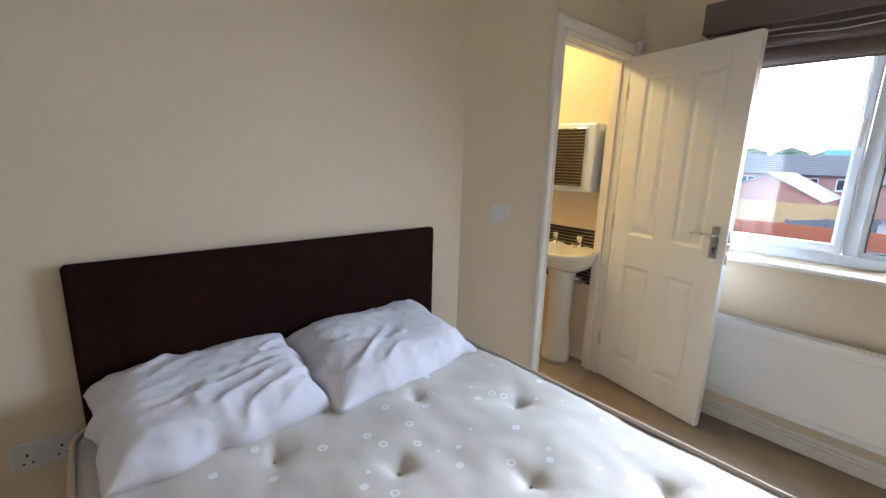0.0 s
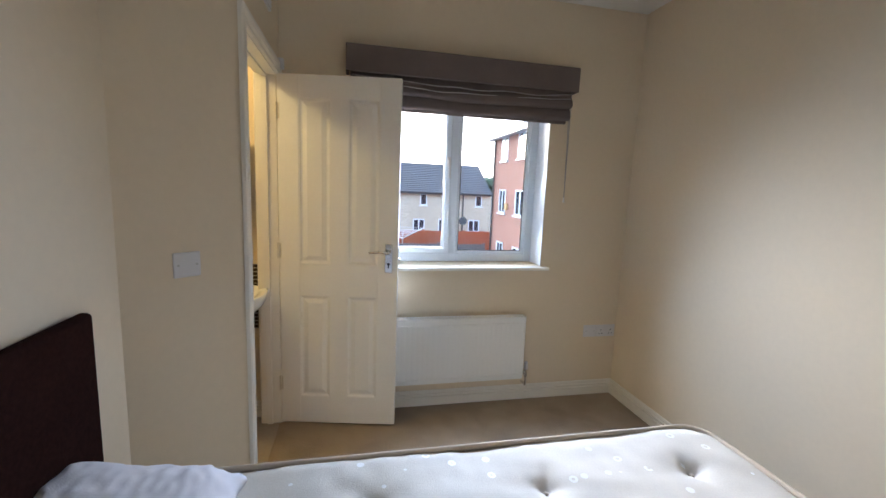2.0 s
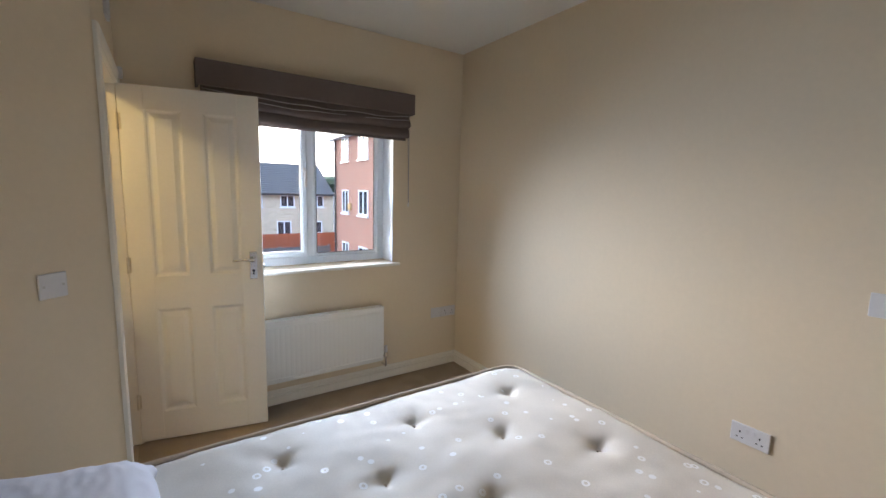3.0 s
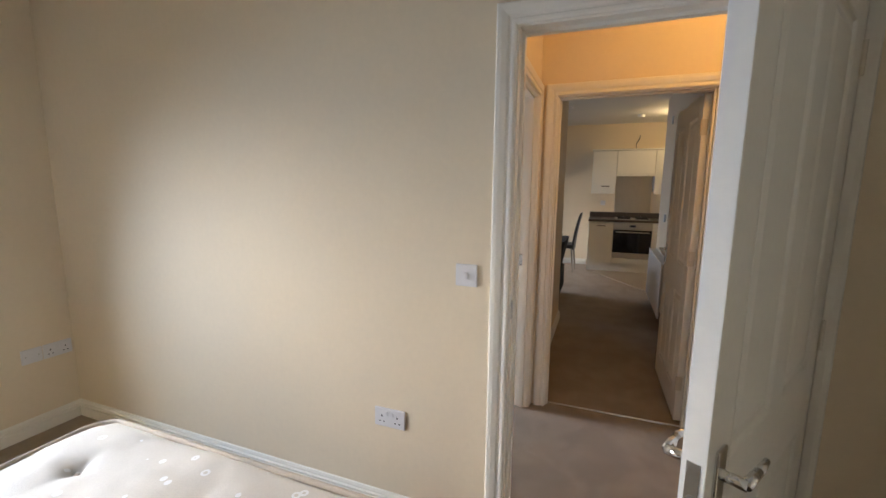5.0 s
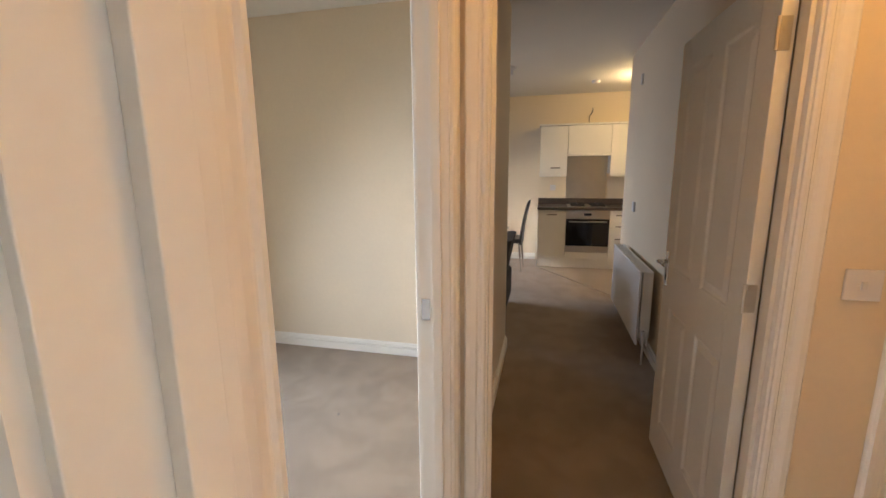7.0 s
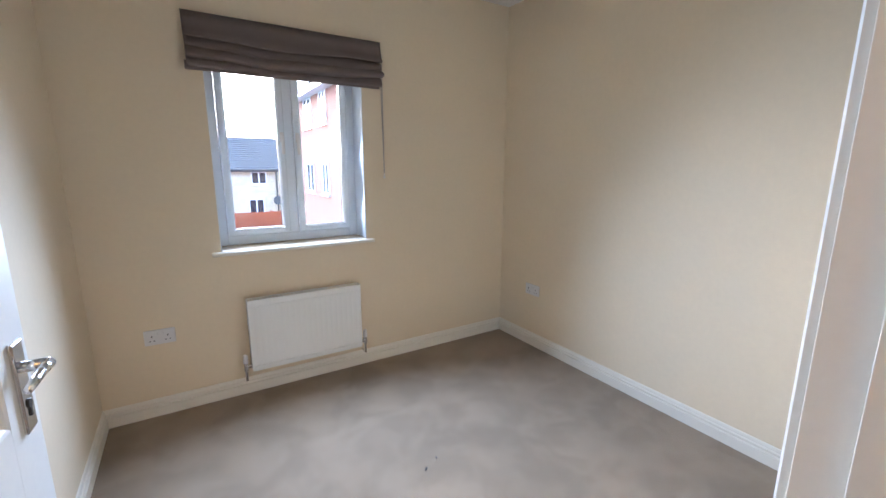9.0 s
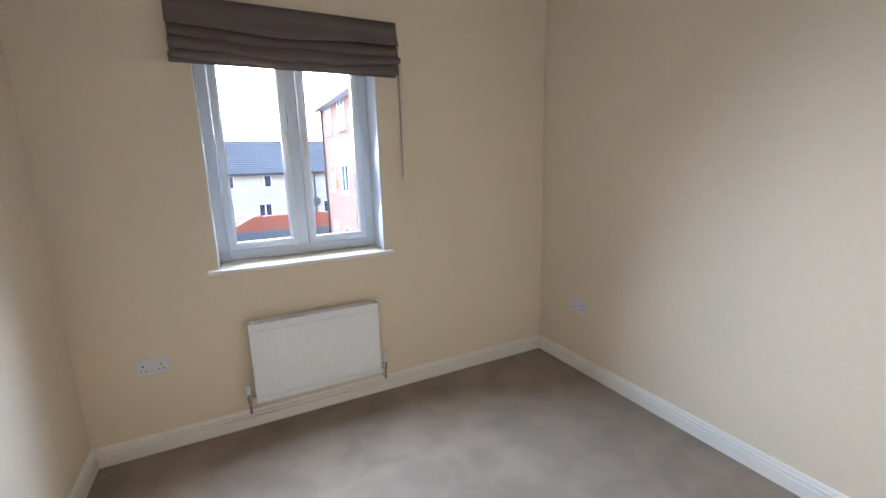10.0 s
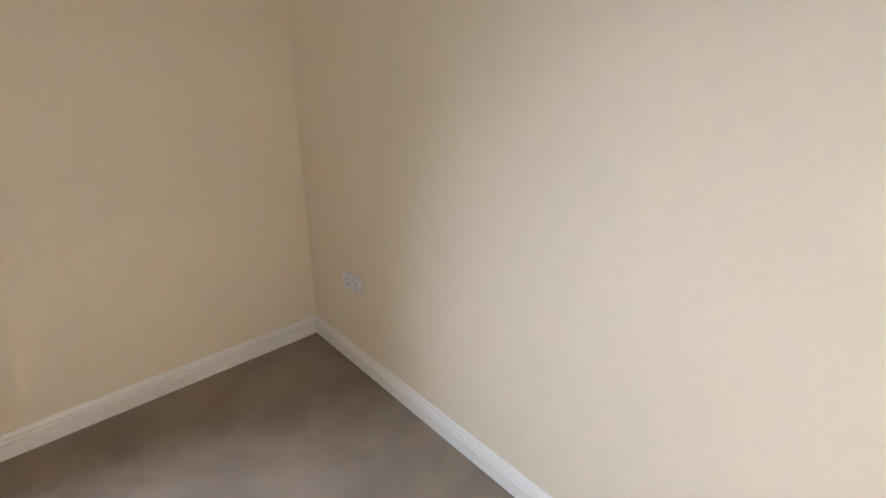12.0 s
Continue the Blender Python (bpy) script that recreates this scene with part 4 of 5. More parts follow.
# ---- lounge and kitchen ----
def wall_radiator():
    t = thing("radiator", "white double panel radiator on the lounge wall", "radiator", group="panel radiators")
    x0, x1, z0, z1 = 3.09, 4.30, 0.14, 0.70
    for n, a, b in (("front_panel", -3.618, -3.604), ("back_panel", -3.690, -3.676)):
        bm = bmesh.new()
        k = 30
        step = (x1 - x0) / k
        prof = []
        for i in range(k):
            a0 = x0 + i * step
            prof += [(a0, b), (a0 + step * 0.55, b), (a0 + step * 0.65, b - 0.005), (a0 + step * 0.9, b - 0.005)]
        prof += [(x1, b), (x1, a), (x0, a)]
        loft(bm, [[(x, y, z) for x, y in prof] for z in (z0, z1)])
        part(n, bm, RADIATOR, t)
    bm = bmesh.new()
    for i in range(44):
        a = x0 + 0.01 + i * 0.0247
        bx(bm, (a, -3.685, z1 - 0.004), (a + 0.011, -3.610, z1 + 0.003))
    bx(bm, (x0, -3.695, z1 - 0.01), (x1, -3.683, z1 + 0.005), 0.002)
    bx(bm, (x0, -3.612, z1 - 0.01), (x1, -3.600, z1 + 0.005), 0.002)
    part("top_grille", bm, RADIATOR, t)
    for a in (x0 - 0.004, x1):
        bm = bmesh.new()
        bx(bm, (a, -3.695, z0 + 0.06), (a + 0.004, -3.625, z1), 0.001)
        part("side_cap", bm, RADIATOR, t)
    for a in (x0 + 0.2, x1 - 0.2):
        bm = bmesh.new()
        bx(bm, (a, -3.74, z0 + 0.1), (a + 0.03, -3.68, z1 - 0.1), 0.002)
        part("bracket", bm, RADIATOR, t)
    bm = bmesh.new()
    rod(bm, (x0 - 0.03, -3.65, 0.0), (x0 - 0.03, -3.65, z0 + 0.06), 0.0075)
    rod(bm, (x0 - 0.03, -3.65, z0 + 0.03), (x0 + 0.01, -3.65, z0 + 0.03), 0.011)
    rod(bm, (x0 - 0.03, -3.65, z0 + 0.05), (x0 - 0.03, -3.65, z0 + 0.12), 0.017, 0.014)
    part("valve", bm, PLASTIC, t)


wall_radiator()
KY = (-2.815, -3.215, -3.815, -4.115)


def pull(parent, x, y, z):
    bm = bmesh.new()
    bx(bm, (x - 0.026, y - 0.07, z - 0.008), (x - 0.018, y + 0.07, z + 0.008), 0.003)
    for s in (-0.05, 0.05):
        rod(bm, (x, y + s, z), (x - 0.022, y + s, z), 0.004, seg=8)
    part("handle", bm, PEWTER, parent, "dark pewter bar handle")


def kitchen():
    xf, xb = 6.20, 6.80

    def base(y1, y0, fronts, label):
        t = thing("base_cabinet", label, "kitchen cabinet", group="kitchen base units")
        bm = bmesh.new()
        bx(bm, (xf + 0.02, y0 + 0.001, 0.15), (xb - 0.002, y1 - 0.001, 0.868))
        part("body", bm, UNIT, t)
        for z0, z1, hz in fronts:
            bm = bmesh.new()
            bx(bm, (xf, y0 + 0.002, z0), (xf + 0.019, y1 - 0.002, z1), 0.003)
            f = part("door" if z1 - z0 > 0.4 else "drawer_front", bm, UNIT, t)
            if hz:
                pull(f, xf, (y0 + y1) / 2, hz)
        return t
    base(KY[0], KY[1], ((0.155, 0.865, 0.80),), "white kitchen base cabinet beside the oven")
    base(KY[2], KY[3], ((0.155, 0.33, 0.28), (0.335, 0.51, 0.46), (0.515, 0.69, 0.64), (0.695, 0.865, 0.80)), "white kitchen drawer unit beside the oven")
    base(KY[3], -5.0, ((0.155, 0.865, 0.80),), "white kitchen base cabinet beside the drawers")
    o = thing("oven", "built-in steel oven with a black glass door", "oven")
    y1, y0 = KY[1], KY[2]
    bm = bmesh.new()
    bx(bm, (xf + 0.02, y0 + 0.002, 0.15), (xb - 0.002, y1 - 0.002, 0.866))
    part("housing", bm, UNIT, o)
    bm = bmesh.new()
    bx(bm, (xf - 0.004, y0 + 0.003, 0.745), (xf + 0.019, y1 - 0.003, 0.866), 0.003)
    part("control_panel", bm, STEEL, o)
    for dy in (-0.2, -0.13, 0.13, 0.2):
        bm = bmesh.new()
        rod(bm, (xf - 0.003, (y0 + y1) / 2 + dy, 0.806), (xf - 0.024, (y0 + y1) / 2 + dy, 0.806), 0.016, 0.014)
        part("knob", bm, STEEL, o)
    bm = bmesh.new()
    bx(bm, (xf - 0.006, (y0 + y1) / 2 - 0.05, 0.79), (xf - 0.003, (y0 + y1) / 2 + 0.05, 0.825))
    part("clock_display", bm, BLACKGLASS, o)
    bm = bmesh.new()
    bx(bm, (xf - 0.004, y0 + 0.003, 0.345), (xf + 0.019, y1 - 0.003, 0.738), 0.003)
    part("oven_door", bm, BLACKGLASS, o)
    bm = bmesh.new()
    bx(bm, (xf - 0.005, y0 + 0.003, 0.255), (xf + 0.019, y1 - 0.003, 0.342), 0.003)
    part("lower_trim", bm, STEEL, o)
    bm = bmesh.new()
    rod(bm, (xf - 0.045, y0 + 0.04, 0.705), (xf - 0.045, y1 - 0.04, 0.705), 0.009)
    for y in (y0 + 0.06, y1 - 0.06):
        rod(bm, (xf - 0.004, y, 0.705), (xf - 0.045, y, 0.705), 0.007)
    part("oven_handle", bm, STEEL, o)
    bm = bmesh.new()
    bx(bm, (xf, y0 + 0.002, 0.155), (xf + 0.019, y1 - 0.002, 0.250), 0.003)
    part("filler_panel", bm, UNIT, o)
    bm = bmesh.new()
    bx(bm, (xf + 0.045, -5.0, 0.007), (xf + 0.06, KY[0], 0.150))
    bx(bm, (xf + 0.045, KY[0] - 0.016, 0.007), (xb - 0.004, KY[0] - 0.002, 0.150))
    tagged(part("plinth", bm, UNIT), "white plinth under the kitchen units", "plinth")
    bm = bmesh.new()
    bx(bm, (xf - 0.02, -5.0, 0.870), (xb - 0.002, KY[0] + 0.012, 0.908), 0.006)
    bx(bm, (xb - 0.022, -5.0, 0.909), (xb - 0.002, KY[0] + 0.012, 1.005), 0.003)
    tagged(part("worktop", bm, WORKTOP), "dark laminate worktop with an upstand", "worktop")
    h = thing("gas_hob", "steel gas hob with black pan supports on the worktop", "hob")
    bm = bmesh.new()
    bx(bm, (xf + 0.05, y0 + 0.02, 0.908), (xf + 0.53, y1 - 0.02, 0.920), 0.004)
    part("hob_plate", bm, STEEL, h)
    for ax in (0.17, 0.41):
        for ay in (-0.14, 0.14):
            bm = bmesh.new()
            c = (xf + ax, (y0 + y1) / 2 + ay)
            rod(bm, (*c, 0.918), (*c, 0.934), 0.04)
            bx(bm, (c[0] - 0.10, c[1] - 0.006, 0.934), (c[0] + 0.10, c[1] + 0.006, 0.950), 0.002)
            bx(bm, (c[0] - 0.006, c[1] - 0.10, 0.934), (c[0] + 0.006, c[1] + 0.10, 0.950), 0.002)
            bx(bm, (c[0] - 0.10, c[1] - 0.10, 0.919), (c[0] - 0.09, c[1] + 0.10, 0.945), 0.002)
            part("pan_support", bm, IRON, h)
    bm = bmesh.new()
    bx(bm, (xb - 0.008, y0 + 0.005, 1.006), (xb - 0.002, y1 - 0.005, 1.66), 0.001)
    tagged(part("hob_splashback", bm, STEEL), "brushed steel splashback panel behind the hob", "splashback")
    wx = 6.47

    def wall_unit(y1, y0, z0, label, handle=True):
        t = thing("wall_cabinet", label, "kitchen cabinet", group="kitchen wall units")
        bm = bmesh.new()
        bx(bm, (wx + 0.02, y0 + 0.001, z0 + 0.01), (xb - 0.002, y1 - 0.001, 2.085))
        part("body", bm, UNIT, t)
        bm = bmesh.new()
        bx(bm, (wx, y0 + 0.002, z0 + 0.012), (wx + 0.019, y1 - 0.002, 2.083), 0.003)
        f = part("door", bm, UNIT, t)
        if handle:
            pull(f, wx, (y0 + y1) / 2 - 0.03, z0 + 0.10)
        bm = bmesh.new()
        bx(bm, (wx - 0.006, y0, z0 - 0.03), (wx + 0.02, y1, z0 + 0.009), 0.003)
        part("light_pelmet", bm, UNIT, t)
    wall_unit(KY[0] + 0.005, KY[1] + 0.005, 1.375, "white kitchen wall cabinet beside the cooker hood")
    wall_unit(KY[1] + 0.002, KY[2] + 0.002, 1.675, "white cooker hood cabinet over the hob", False)
    wall_unit(KY[2], KY[3] - 0.3, 1.375, "white kitchen wall cabinet over the drawers")
    bm = bmesh.new()
    bx(bm, (wx - 0.025, KY[3] - 0.3, 2.087), (xb - 0.002, KY[0] + 0.02, 2.115), 0.006)
    tagged(part("cornice", bm, UNIT), "white cornice along the wall cabinets", "cornice")
    bm = bmesh.new()
    pts = [(6.60, -3.50, 2.117), (6.62, -3.50, 2.22), (6.66, -3.55, 2.30), (6.72, -3.53, 2.25), (6.75, -3.56, 2.34), (6.795, -3.56, 2.36)]
    for a, b in zip(pts, pts[1:]):
        rod(bm, a, b, 0.006, seg=6)
    tagged(part("loose_cable", bm, DARK), "loose cable above the wall cabinets", "cable")
    plate("spur_switch", "white fused switch over the worktop", "switch", on_wall(6.80, -3.02, 1.17, -90), 0.086, "switch")


kitchen()


def dining_chair(m, label, group="black dining chairs"):
    t = thing("dining_chair", label, "chair", m, group)
    bm = bmesh.new()
    bx(bm, (-0.215, -0.21, 0.42), (0.215, 0.21, 0.485), 0.022, 3)
    part("seat", bm, LEATHER, t)
    bm = bmesh.new()
    rings = []
    for i in range(13):
        u = i / 12
        z = 0.40 + 0.62 * u
        y = 0.19 + 0.10 * u ** 1.6
        w = 0.205 - 0.012 * u
        th = 0.035 - 0.008 * u
        if i == 12:
            w, th = w - 0.02, th * 0.5
        rings.append([(-w, y, z), (-w + 0.02, y - th / 2, z), (w - 0.02, y - th / 2, z), (w, y, z), (w - 0.02, y + th / 2, z), (-w + 0.02, y + th / 2, z)])
    loft(bm, rings)
    part("backrest", bm, LEATHER, t)
    for x in (-0.18, 0.18):
        for y, dy in ((-0.175, -0.02), (0.175, 0.04)):
            bm = bmesh.new()
            rod(bm, (x, y, 0.43), (x * 1.05, y + dy, 0.0), 0.016, 0.012, seg=8)
            part("leg", bm, CHROME, t)
    return t


# backs towards the kitchen units
dining_chair(pose(6.0, -2.40, 0, 0, 0, 178), "black leather high-backed dining chair with chrome legs")

sofa = thing("armchair", "charcoal cloth armchair seen from behind", "armchair", pose(4.02, -2.22, 0, 0, 0, 180))
bm = bmesh.new()
bx(bm, (-0.40, -0.36, 0.09), (0.40, 0.36, 0.42), 0.04, 3)
part("base", bm, SOFA, sofa)
bm = bmesh.new()
rings = []
for i in range(9):
    u = i / 8
    z, y = 0.38 + 0.42 * u, 0.27 + 0.10 * u
    w, th = 0.40 - 0.04 * u * u, 0.10 - 0.03 * u
    rings.append([(-w, y, z), (-w + 0.05, y - th, z), (w - 0.05, y - th, z), (w, y, z), (w - 0.05, y + th * 0.5, z), (-w + 0.05, y + th * 0.5, z)])
loft(bm, rings)
part("backrest", bm, SOFA, sofa)
bm = bmesh.new()
bx(bm, (-0.31, -0.38, 0.42), (0.31, 0.20, 0.50), 0.04, 3)
part("seat_cushion", bm, SOFA, sofa)
for x in (-0.40, 0.32):
    bm = bmesh.new()
    bx(bm, (x, -0.36, 0.40), (x + 0.08, 0.30, 0.58), 0.03, 3)
    part("arm", bm, SOFA, sofa)
for x in (-0.34, 0.34):
    for y in (-0.3, 0.3):
        bm = bmesh.new()
        rod(bm, (x, y, 0.0), (x, y, 0.10), 0.016, 0.022, seg=8)
        part("leg", bm, IRON, sofa)

tb = thing("dining_table", "small round glass dining table on a chrome leg", "table", pose(5.05, -2.02, 0))
bm = bmesh.new()
rod(bm, (0, 0, 0.735), (0, 0, 0.747), 0.46, seg=48)
part("tabletop", bm, BLACKGLASS, tb, "dark glass top")
bm = bmesh.new()
rod(bm, (0, 0, 0.02), (0, 0, 0.735), 0.035)
part("column", bm, CHROME, tb)
bm = bmesh.new()
rod(bm, (0, 0, 0.0), (0, 0, 0.02), 0.24, seg=36)
part("foot", bm, CHROME, tb)

bm = bmesh.new()
rod(bm, (5.90, -3.50, H - 0.035), (5.90, -3.50, H), 0.045, 0.055, seg=24)
tagged(part("smoke_alarm", bm, PLASTIC), "white round smoke alarm on the ceiling", "smoke alarm")
rose = thing("ceiling_light", "small ceiling light fitting in the lounge", "ceiling light", pose(4.87, -2.50, H))
bm = bmesh.new()
rod(bm, (0, 0, -0.03), (0, 0, 0), 0.045, 0.05, seg=20)
part("ceiling_rose", bm, PLASTIC, rose)
bm = bmesh.new()
rod(bm, (0, 0, -0.09), (0, 0, -0.03), 0.012, seg=10)
part("lamp_holder", bm, PLASTIC, rose)
spot = thing("ceiling_spotlight", "round white kitchen ceiling spotlight", "ceiling light", pose(5.62, -4.05, H))
bm = bmesh.new()
rod(bm, (0, 0, -0.02), (0, 0, 0), 0.05, seg=20)
part("bezel", bm, PLASTIC, spot)
hl = thing("ceiling_light", "small round hall ceiling light", "ceiling light", pose(0.62, -3.56, H))
bm = bmesh.new()
rod(bm, (0, 0, -0.04), (0, 0, 0), 0.06, seg=24)
part("bezel", bm, PLASTIC, hl)
bm = bmesh.new()
bx(bm, (4.135, -3.74, 1.045), (4.205, -3.722, 1.135), 0.004)
tagged(part("thermostat", bm, PLASTIC), "white wall thermostat above the radiator", "thermostat")
bm = bmesh.new()
bx(bm, (4.19, -3.74, 2.20), (4.23, -3.725, 2.29), 0.004)
tagged(part("door_chime", bm, PLASTIC), "small white box high on the lounge wall", "chime")

for x, y, s in ((1.42, -1.18, 0.011), (1.50, -1.14, 0.007), (1.30, -1.42, 0.008), (1.95, -1.75, 0.009)):
    bm = bmesh.new()
    bx(bm, (x - s, y - s * 0.4, 0.0), (x + s, y + s * 0.4, 0.006), 0.002, m=Matrix.Translation((x, y, 0)) @ Matrix.Rotation(x * 5, 4, "Z") @ Matrix.Translation((-x, -y, 0)))
    tagged(part("carpet_fluff", bm, DARK), "small dark scrap lying on the carpet", "scrap", "scraps on the carpet")

# ---- outside ----
G = -2.75
solid("ground", ASPHALT, "grey asphalt ground around the houses", "ground", [((-2500, 0.6, G - 0.3), (2500, 4000, G))])
solid("facade", RED, "red brick outer face of the flats below the windows", "facade", [((-12, 0.301, G), (12, 0.34, -0.2))])


def far_window(parent, x, y, z, w, h, ax="y", lights=2, door=False):
    """A white-framed window standing proud of a facade. ax: 'y' faces -y, 'x' faces -x."""
    def at(s, out, zz):
        return (x + s, y - out, zz) if ax == "y" else (x - out, y + s, zz)
    bm = bmesh.new()
    f = 0.07
    bx(bm, at(-w / 2, -0.05, z), at(-w / 2 + f, 0.03, z + h))
    bx(bm, at(w / 2 - f, -0.05, z), at(w / 2, 0.03, z + h))
    bx(bm, at(-w / 2, -0.05, z), at(w / 2, 0.03, z + f))
    bx(bm, at(-w / 2, -0.05, z + h - f), at(w / 2, 0.03, z + h))
    for i in range(1, lights):
        c = -w / 2 + w * i / lights
        bx(bm, at(c - 0.04, -0.05, z), at(c + 0.04, 0.03, z + h))
    bx(bm, at(-w / 2 - 0.06, 0.0, z - 0.07), at(w / 2 + 0.06, 0.08, z))
    wn = part("window", bm, SKYTINT_UPVC, parent)
    bm = bmesh.new()
    bx(bm, at(-w / 2 + 0.02, -0.06, z + 0.02), at(w / 2 - 0.02, 0.004, z + h - 0.02))
    part("pane", bm, FARGLASS, wn)


def gable_roof(bm, x0, x1, y0, y1, z, rise, over=0.3, along="x", side=0.0):
    if along == "x":
        ym = (y0 + y1) / 2
        a = [(x0 - side, y0 - over, z - 0.12), (x0 - side, ym, z + rise), (x0 - side, y1 + over, z - 0.12), (x0 - side, ym, z + rise - 0.16)]
        b = [(x1 + side, *p[1:]) for p in a]
    else:
        xm = (x0 + x1) / 2
        a = [(x0 - over, y0 - over, z - 0.12), (xm, y0 - over, z + rise), (x1 + over, y0 - over, z - 0.12), (xm, y0 - over, z + rise - 0.16)]
        b = [(p[0], y1 + over, p[2]) for p in a]
    loft(bm, [a, b])


def house(name, label, x0, x1, y0, y1, eave, rise, wall, roof, wins=(), along="x", group="", courses=0):
    t = thing(name, label, "house", group=group)
    bm = bmesh.new()
    bx(bm, (x0, y0, G), (x1, y1, eave))
    if along == "x":
        ym = (y0 + y1) / 2
        loft(bm, [[(x, y0, eave), (x, y1, eave), (x, ym, eave + rise - 0.2)] for x in (x0, x1)])
    else:
        xm = (x0 + x1) / 2
        loft(bm, [[(x0, y, eave), (x1, y, eave), (xm, y, eave + rise - 0.2)] for y in (y0, y1)])
    part("wall", bm, wall, t)
    bm = bmesh.new()
    gable_roof(bm, x0, x1, y0, y1, eave, rise, 0.3, along)
    r = part("roof", bm, roof, t)
    if courses and along == "x":
        bm = bmesh.new()
        ym = (y0 + y1) / 2
        for i in range(courses):
            u0, u1 = i / courses, (i + 1) / courses
            ya, yb = y0 - 0.3 + (ym - y0 + 0.3) * u0, y0 - 0.3 + (ym - y0 + 0.3) * u1
            za, zb = eave - 0.12 + (rise + 0.12) * u0, eave - 0.12 + (rise + 0.12) * u1
            loft(bm, [[(x, ya, za + 0.02), (x, ya, za + 0.065), (x, yb, zb + 0.03), (x, yb, zb + 0.005)] for x in (x0 + 0.004, x1 - 0.004)])
        tagged(part("tile_courses", bm, roof, r), kind="stuff")
    bm = bmesh.new()
    if along == "x":
        bx(bm, (x0 + 0.004, y0 - 0.36, eave - 0.22), (x1 - 0.004, y0 - 0.28, eave - 0.10))
        part("gutter", bm, DARK, t)
    else:
        bm.free()
    for wx, wz, ww, wh, n in wins:
        far_window(t, wx, y0, wz, ww, wh, "y", n)
    return t


# terrace of buff brick houses, one after another
TX, TY, EAVE = -2.05, 27.0, 1.25
UPPER = ((1.2, 0.95, 2), (2.9, 0.5, 1), (5.1, 0.5, 1), (6.95, 0.95, 2), (9.2, 0.5, 1))
LOWER = ((0.9, 0.95, True), (2.6, 0.85, False), (4.8, 0.85, False), (6.7, 0.95, True), (8.9, 0.85, False))
for a, b in ((0.0, 4.0), (4.0, 8.0), (8.0, 10.15)):
    wins = [(TX + x, EAVE - 1.02, w, 0.82, n) for x, w, n in UPPER if a < x < b]
    wins += [(TX + x, G + 0.1 if tall else -1.62, w, -0.72 - G - 0.1 if tall else 0.86, 2) for x, w, tall in LOWER if a < x < b]
    house("terraced_house", "buff brick terraced house with a dark tiled roof", TX + a, TX + b, TY, TY + 7.4, EAVE, 2.1, BUFF, SLATE, wins, "x", "buff terrace", 16)
bm = bmesh.new()
rod(bm, (TX + 8.02, TY - 0.06, G), (TX + 8.02, TY - 0.06, EAVE - 0.15), 0.05, seg=8)
tagged(part("downpipe", bm, DARK), "dark plastic downpipe on the terrace wall", "downpipe")

dish = thing("satellite_dish", "dark satellite dish on the end of the terrace", "satellite dish")
bm = bmesh.new()
rod(bm, (6.0, TY - 0.25, -0.86), (5.93, TY - 0.37, -0.82), 0.05, 0.30, seg=18)
part("bowl", bm, DARK, dish)
bm = bmesh.new()
rod(bm, (6.0, TY, -0.90), (6.0, TY - 0.27, -0.86), 0.03, seg=8)
part("bracket", bm, DARK, dish)

# red brick block of flats
def flats():
    t = thing("block_of_flats", "red brick three-storey block with white windows and eaves", "flats")
    x0, x1, y0, y1, top = 4.72, 13.2, 3.5, 16.7, 3.80
    bm = bmesh.new()
    bx(bm, (x0, y0, G), (x1, y1, top))
    part("wall", bm, RED, t)
    bm = bmesh.new()
    bx(bm, (x0 - 0.35, y0 - 0.35, top - 0.02), (x1 + 0.35, y1 + 0.35, top + 0.20))
    part("fascia", bm, SKYTINT_UPVC, t, "white boarded eaves")
    bm = bmesh.new()
    xm = (x0 + x1) / 2
    loft(bm, [[(x0 - 0.4, y0 - 0.4, top + 0.2), (x1 + 0.4, y0 - 0.4, top + 0.2), (x1 + 0.4, y1 + 0.4, top + 0.2), (x0 - 0.4, y1 + 0.4, top + 0.2)],
              [(xm - 0.1, y0 + 4, top + 2.2), (xm + 0.1, y0 + 4, top + 2.2), (xm + 0.1, y1 - 4, top + 2.2), (xm - 0.1, y1 - 4, top + 2.2)]])
    part("roof", bm, SLATE, t)
    for z in (-1.90, 0.46, 2.76):
        for y, w in ((15.35, 0.8), (13.3, 1.0), (11.4, 0.75), (9.2, 1.0), (6.6, 1.0)):
            far_window(t, x0, y, z, w, 1.05, "x", 2)
    bm = bmesh.new()
    rod(bm, (x0 - 0.06, 16.55, G), (x0 - 0.06, 16.55, top), 0.045, seg=8)
    part("downpipe", bm, DARK, t)
    bm = bmesh.new()
    bx(bm, (x0 - 0.10, 14.6, 0.62), (x0, 14.85, 0.92), 0.02)
    part("alarm_box", bm, YELLOWWOOD, t, "yellow alarm box")


flats()


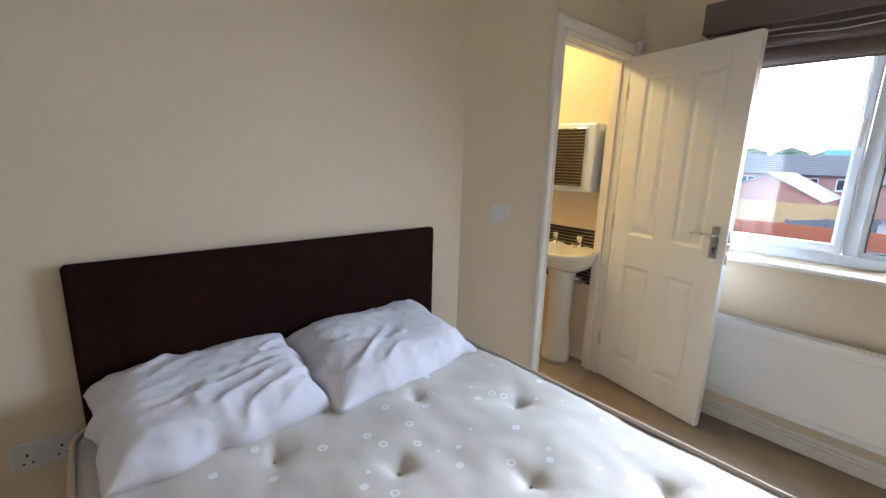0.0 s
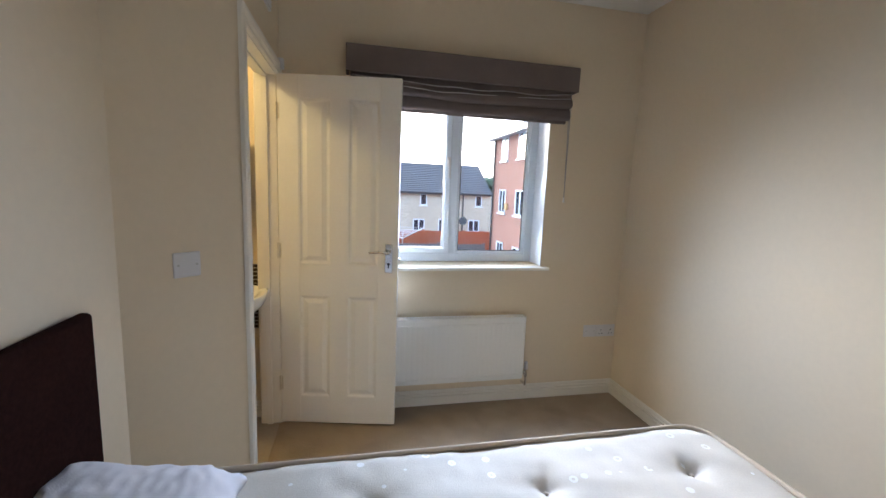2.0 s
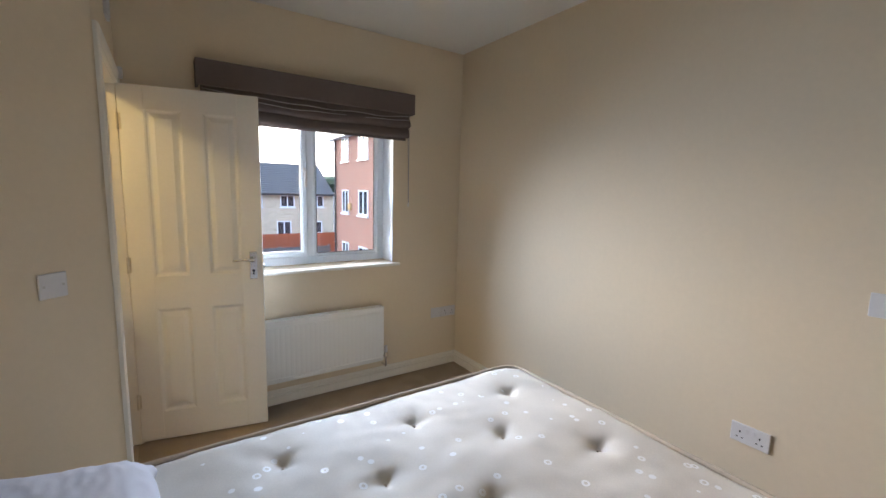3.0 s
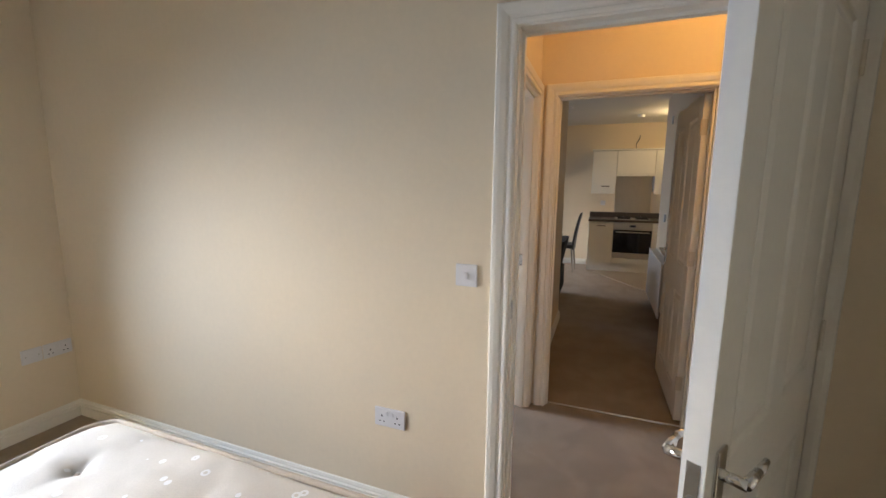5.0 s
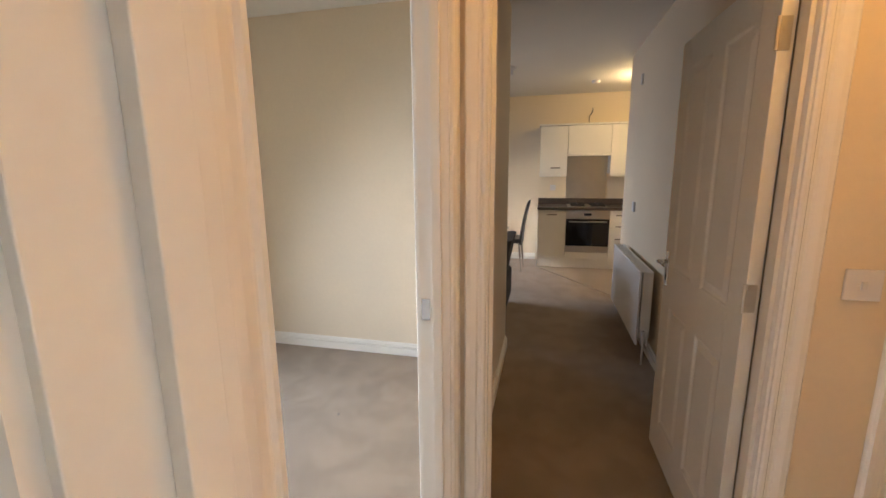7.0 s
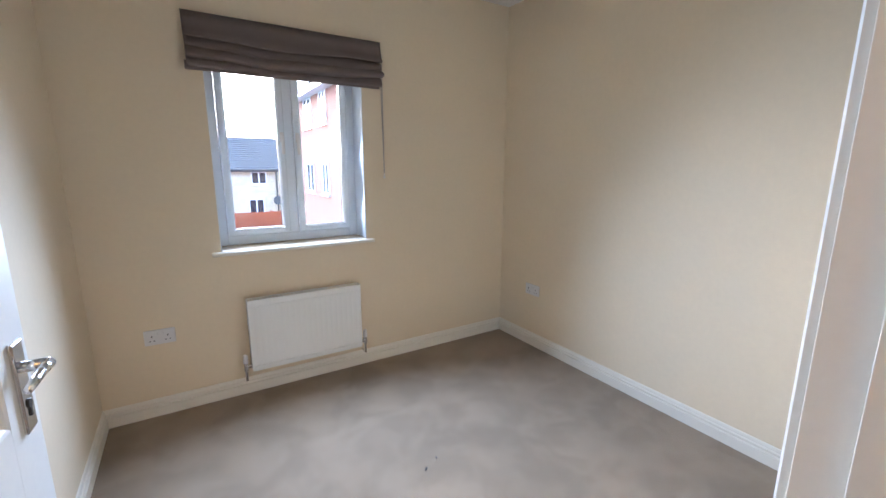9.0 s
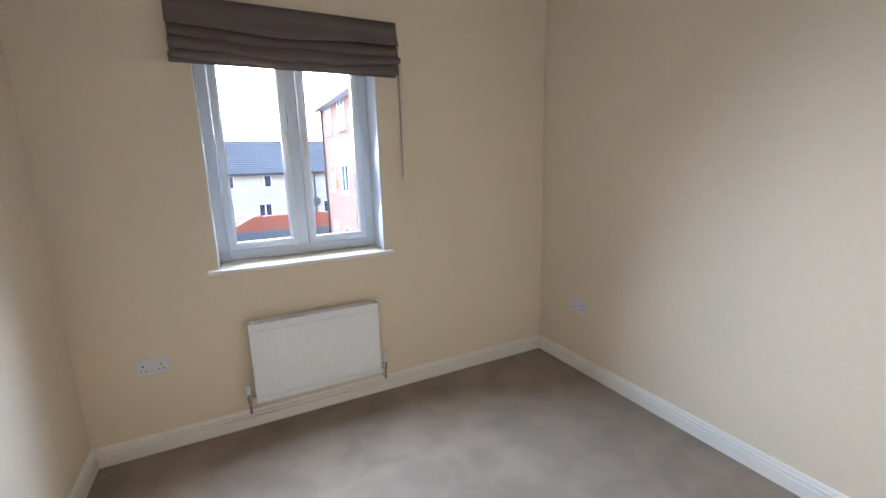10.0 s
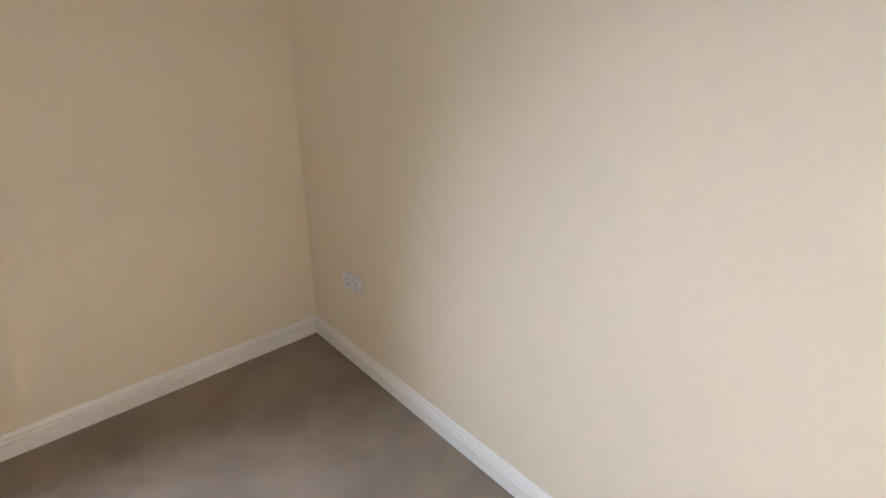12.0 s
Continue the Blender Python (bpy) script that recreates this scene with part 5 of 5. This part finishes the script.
def fence(label, p, q, z0, z1, material, board=0.16, group=""):
    t = thing("fence", label, "fence", group=group)
    p, q = Vector((*p, 0)), Vector((*q, 0))
    d = q - p
    m = Matrix.Translation(p) @ Matrix.Rotation(math.atan2(d.y, d.x), 4, "Z")
    n = int(d.length / board)
    bm = bmesh.new()
    bx(bm, (0, -0.03, z1 - 0.3), (d.length, 0.05, z1 - 0.2), m=m)
    bx(bm, (0, -0.03, z0 + 0.3), (d.length, 0.05, z0 + 0.4), m=m)
    part("rail", bm, material, t)
    shared = None
    for i in range(n):
        if shared is None:
            bm = bmesh.new()
            bx(bm, (0.004, -0.012, 0), (board - 0.004, 0.012, z1 - z0))
            shared = mesh_of("board", bm, material)
        ob = new("board", shared)
        ob.parent = t
        ob.matrix_local = m @ Matrix.Translation((i * board, -0.045 + 0.01 * (i % 2), z0 + 0.02 * noise.noise((i * 0.7, 1, 2))))
    for i in range(int(d.length / 2.4) + 1):
        bm = bmesh.new()
        bx(bm, (i * 2.4 - 0.05, -0.07, z0), (i * 2.4 + 0.05, 0.06, z1 + 0.06), m=m)
        part("post", bm, material, t)


fence("red-stained timber garden fence before the terrace", (-7.5, 21.0), (9.0, 21.0), G, -0.98, REDWOOD, 0.2)
fence("grey timber fence at the parking yard", (-12.0, 18.0), (4.9, 18.0), G, -1.34, GREYWOOD, 0.3)
fence("new yellow timber garden fence", (-22.0, 34.0), (-4.5, 34.0), G, G + 1.9, YELLOWWOOD, 0.25)
fence("grey timber side fence between the gardens", (-5.0, 21.3), (-2.35, 26.9), G, -0.85, GREYWOOD, 0.25)


def washing_line():
    t = thing("rotary_washing_line", "white rotary washing line standing by the fence", "washing line")
    c = Vector((0.75, 19.6, 0))
    bm = bmesh.new()
    rod(bm, c + Vector((0, 0, G)), c + Vector((0, 0, G + 1.9)), 0.03, seg=8)
    part("pole", bm, STEEL, t)
    for k in range(4):
        a = radians(25 + 90 * k)
        e = c + Vector((1.35 * math.cos(a), 1.35 * math.sin(a), G + 2.0))
        bm = bmesh.new()
        rod(bm, c + Vector((0, 0, G + 1.45)), e, 0.022, seg=6)
        part("arm", bm, PLASTIC, t)
    for r in (0.55, 0.8, 1.05, 1.3):
        bm = bmesh.new()
        zz = G + 1.45 + 0.55 * r / 1.35
        pts = [c + Vector((r * math.cos(radians(25 + 90 * k)), r * math.sin(radians(25 + 90 * k)), zz)) for k in range(4)]
        for a, b in zip(pts, pts[1:] + pts[:1]):
            rod(bm, a, b, 0.012, seg=4)
        part("line", bm, PLASTIC, t)


washing_line()


def car(m, label):
    t = thing("car", label, "car", m, "parked cars")
    bm = bmesh.new()
    prof = [(-2.05, 0.35), (-2.08, 0.62), (-1.95, 0.80), (-1.15, 0.90), (-0.55, 1.38), (0.75, 1.45), (1.55, 1.05), (2.0, 0.95), (2.08, 0.6), (2.05, 0.35)]
    loft(bm, [[(x, y * (0.72 if z > 1.0 else 1.0) * w, z) for x, z in prof] for y, w in ((-0.84, 1.0), (-0.5, 1.6), (0.5, 1.6), (0.84, 1.0))])
    part("body", bm, NAVY, t)
    bm = bmesh.new()
    bx(bm, (-0.95, -0.80, 0.93), (1.35, 0.80, 1.32), 0.1)
    part("glazing", bm, FARGLASS, t)
    for x in (-1.3, 1.3):
        for y in (-0.85, 0.85):
            bm = bmesh.new()
            rod(bm, (x, y - 0.1, 0.31), (x, y + 0.1, 0.31), 0.31, seg=20)
            w = part("wheel", bm, TYRE, t)
            bm = bmesh.new()
            rod(bm, (x, y - 0.105, 0.31), (x, y + 0.105, 0.31), 0.19, seg=14)
            part("rim", bm, STEEL, w)


car(pose(-0.6, 16.2, G, 0, 0, 4), "dark navy car parked by the grey fence")
car(pose(-5.0, 16.1, G, 0, 0, -3), "dark navy car parked by the grey fence")

# houses further round
house("brick_house", "red brick house with a dark roof and white windows", -15.5, -5.0, 52.0, 60.0, 1.0, 1.9, PINK, SLATE,
      tuple((x, -0.5, 1.3, 1.1, 2) for x in (-14.2, -11.6, -9.0, -6.4)), "x", "", 10)
house("brick_garage", "pale red brick gabled building with a grey roof", -13.5, -6.4, 40.0, 50.0, -0.9, 2.0, PINK, PALEROOF, (), "y")
house("brick_house", "red brick house with a grey roof behind the garages", -26.0, -16.5, 44.0, 52.0, 1.3, 2.6, PINK, PALEROOF,
      tuple((x, -0.4, 1.2, 1.1, 2) for x in (-24.0, -21.0, -18.5)), "x")
house("brick_house", "low red brick house beside the terrace", -4.4, -2.6, 50.0, 58.0, 0.4, 1.6, PINK, SLATE, (), "x")
TEAL = surface("teal_office_glass", (0.16, 0.36, 0.38), 0.2, vary=0.15, scale=0.2, fine=2)
OFFICE = surface("pale_office_panel", (0.55, 0.62, 0.63), 0.6, vary=0.08, scale=0.2, fine=2)


def office(x0, x1, y, top):
    t = thing("office_block", "distant pale office block with bands of teal glass", "office block", group="far office blocks")
    bm = bmesh.new()
    bx(bm, (x0, y, G), (x1, y + 14, top))
    part("wall", bm, OFFICE, t)
    for z in (top - 1.4, top - 4.0, top - 6.6):
        bm = bmesh.new()
        bx(bm, (x0 - 0.1, y - 0.1, z - 1.0), (x1 + 0.1, y + 0.4, z + 0.7))
        part("window_band", bm, TEAL, t)


office(-17.5, -13.4, 120, 6.3)
office(-10.6, -4.6, 122, 6.6)
bm = bmesh.new()
for i in range(240):
    x = -170 + i * 1.45 + random.uniform(-1, 1)
    s = random.uniform(2.2, 5.0)
    bmesh.ops.create_icosphere(bm, subdivisions=1, radius=s, matrix=Matrix.Translation((x, 210 + random.uniform(-10, 10), G + 4.6 + s * random.uniform(0.2, 1.1))) @ Matrix.Diagonal((1.4, 1, 0.8, 1)))
tagged(part("far_woods", bm, LEAF), "distant belt of dark trees on the skyline", "woods", kind="stuff")
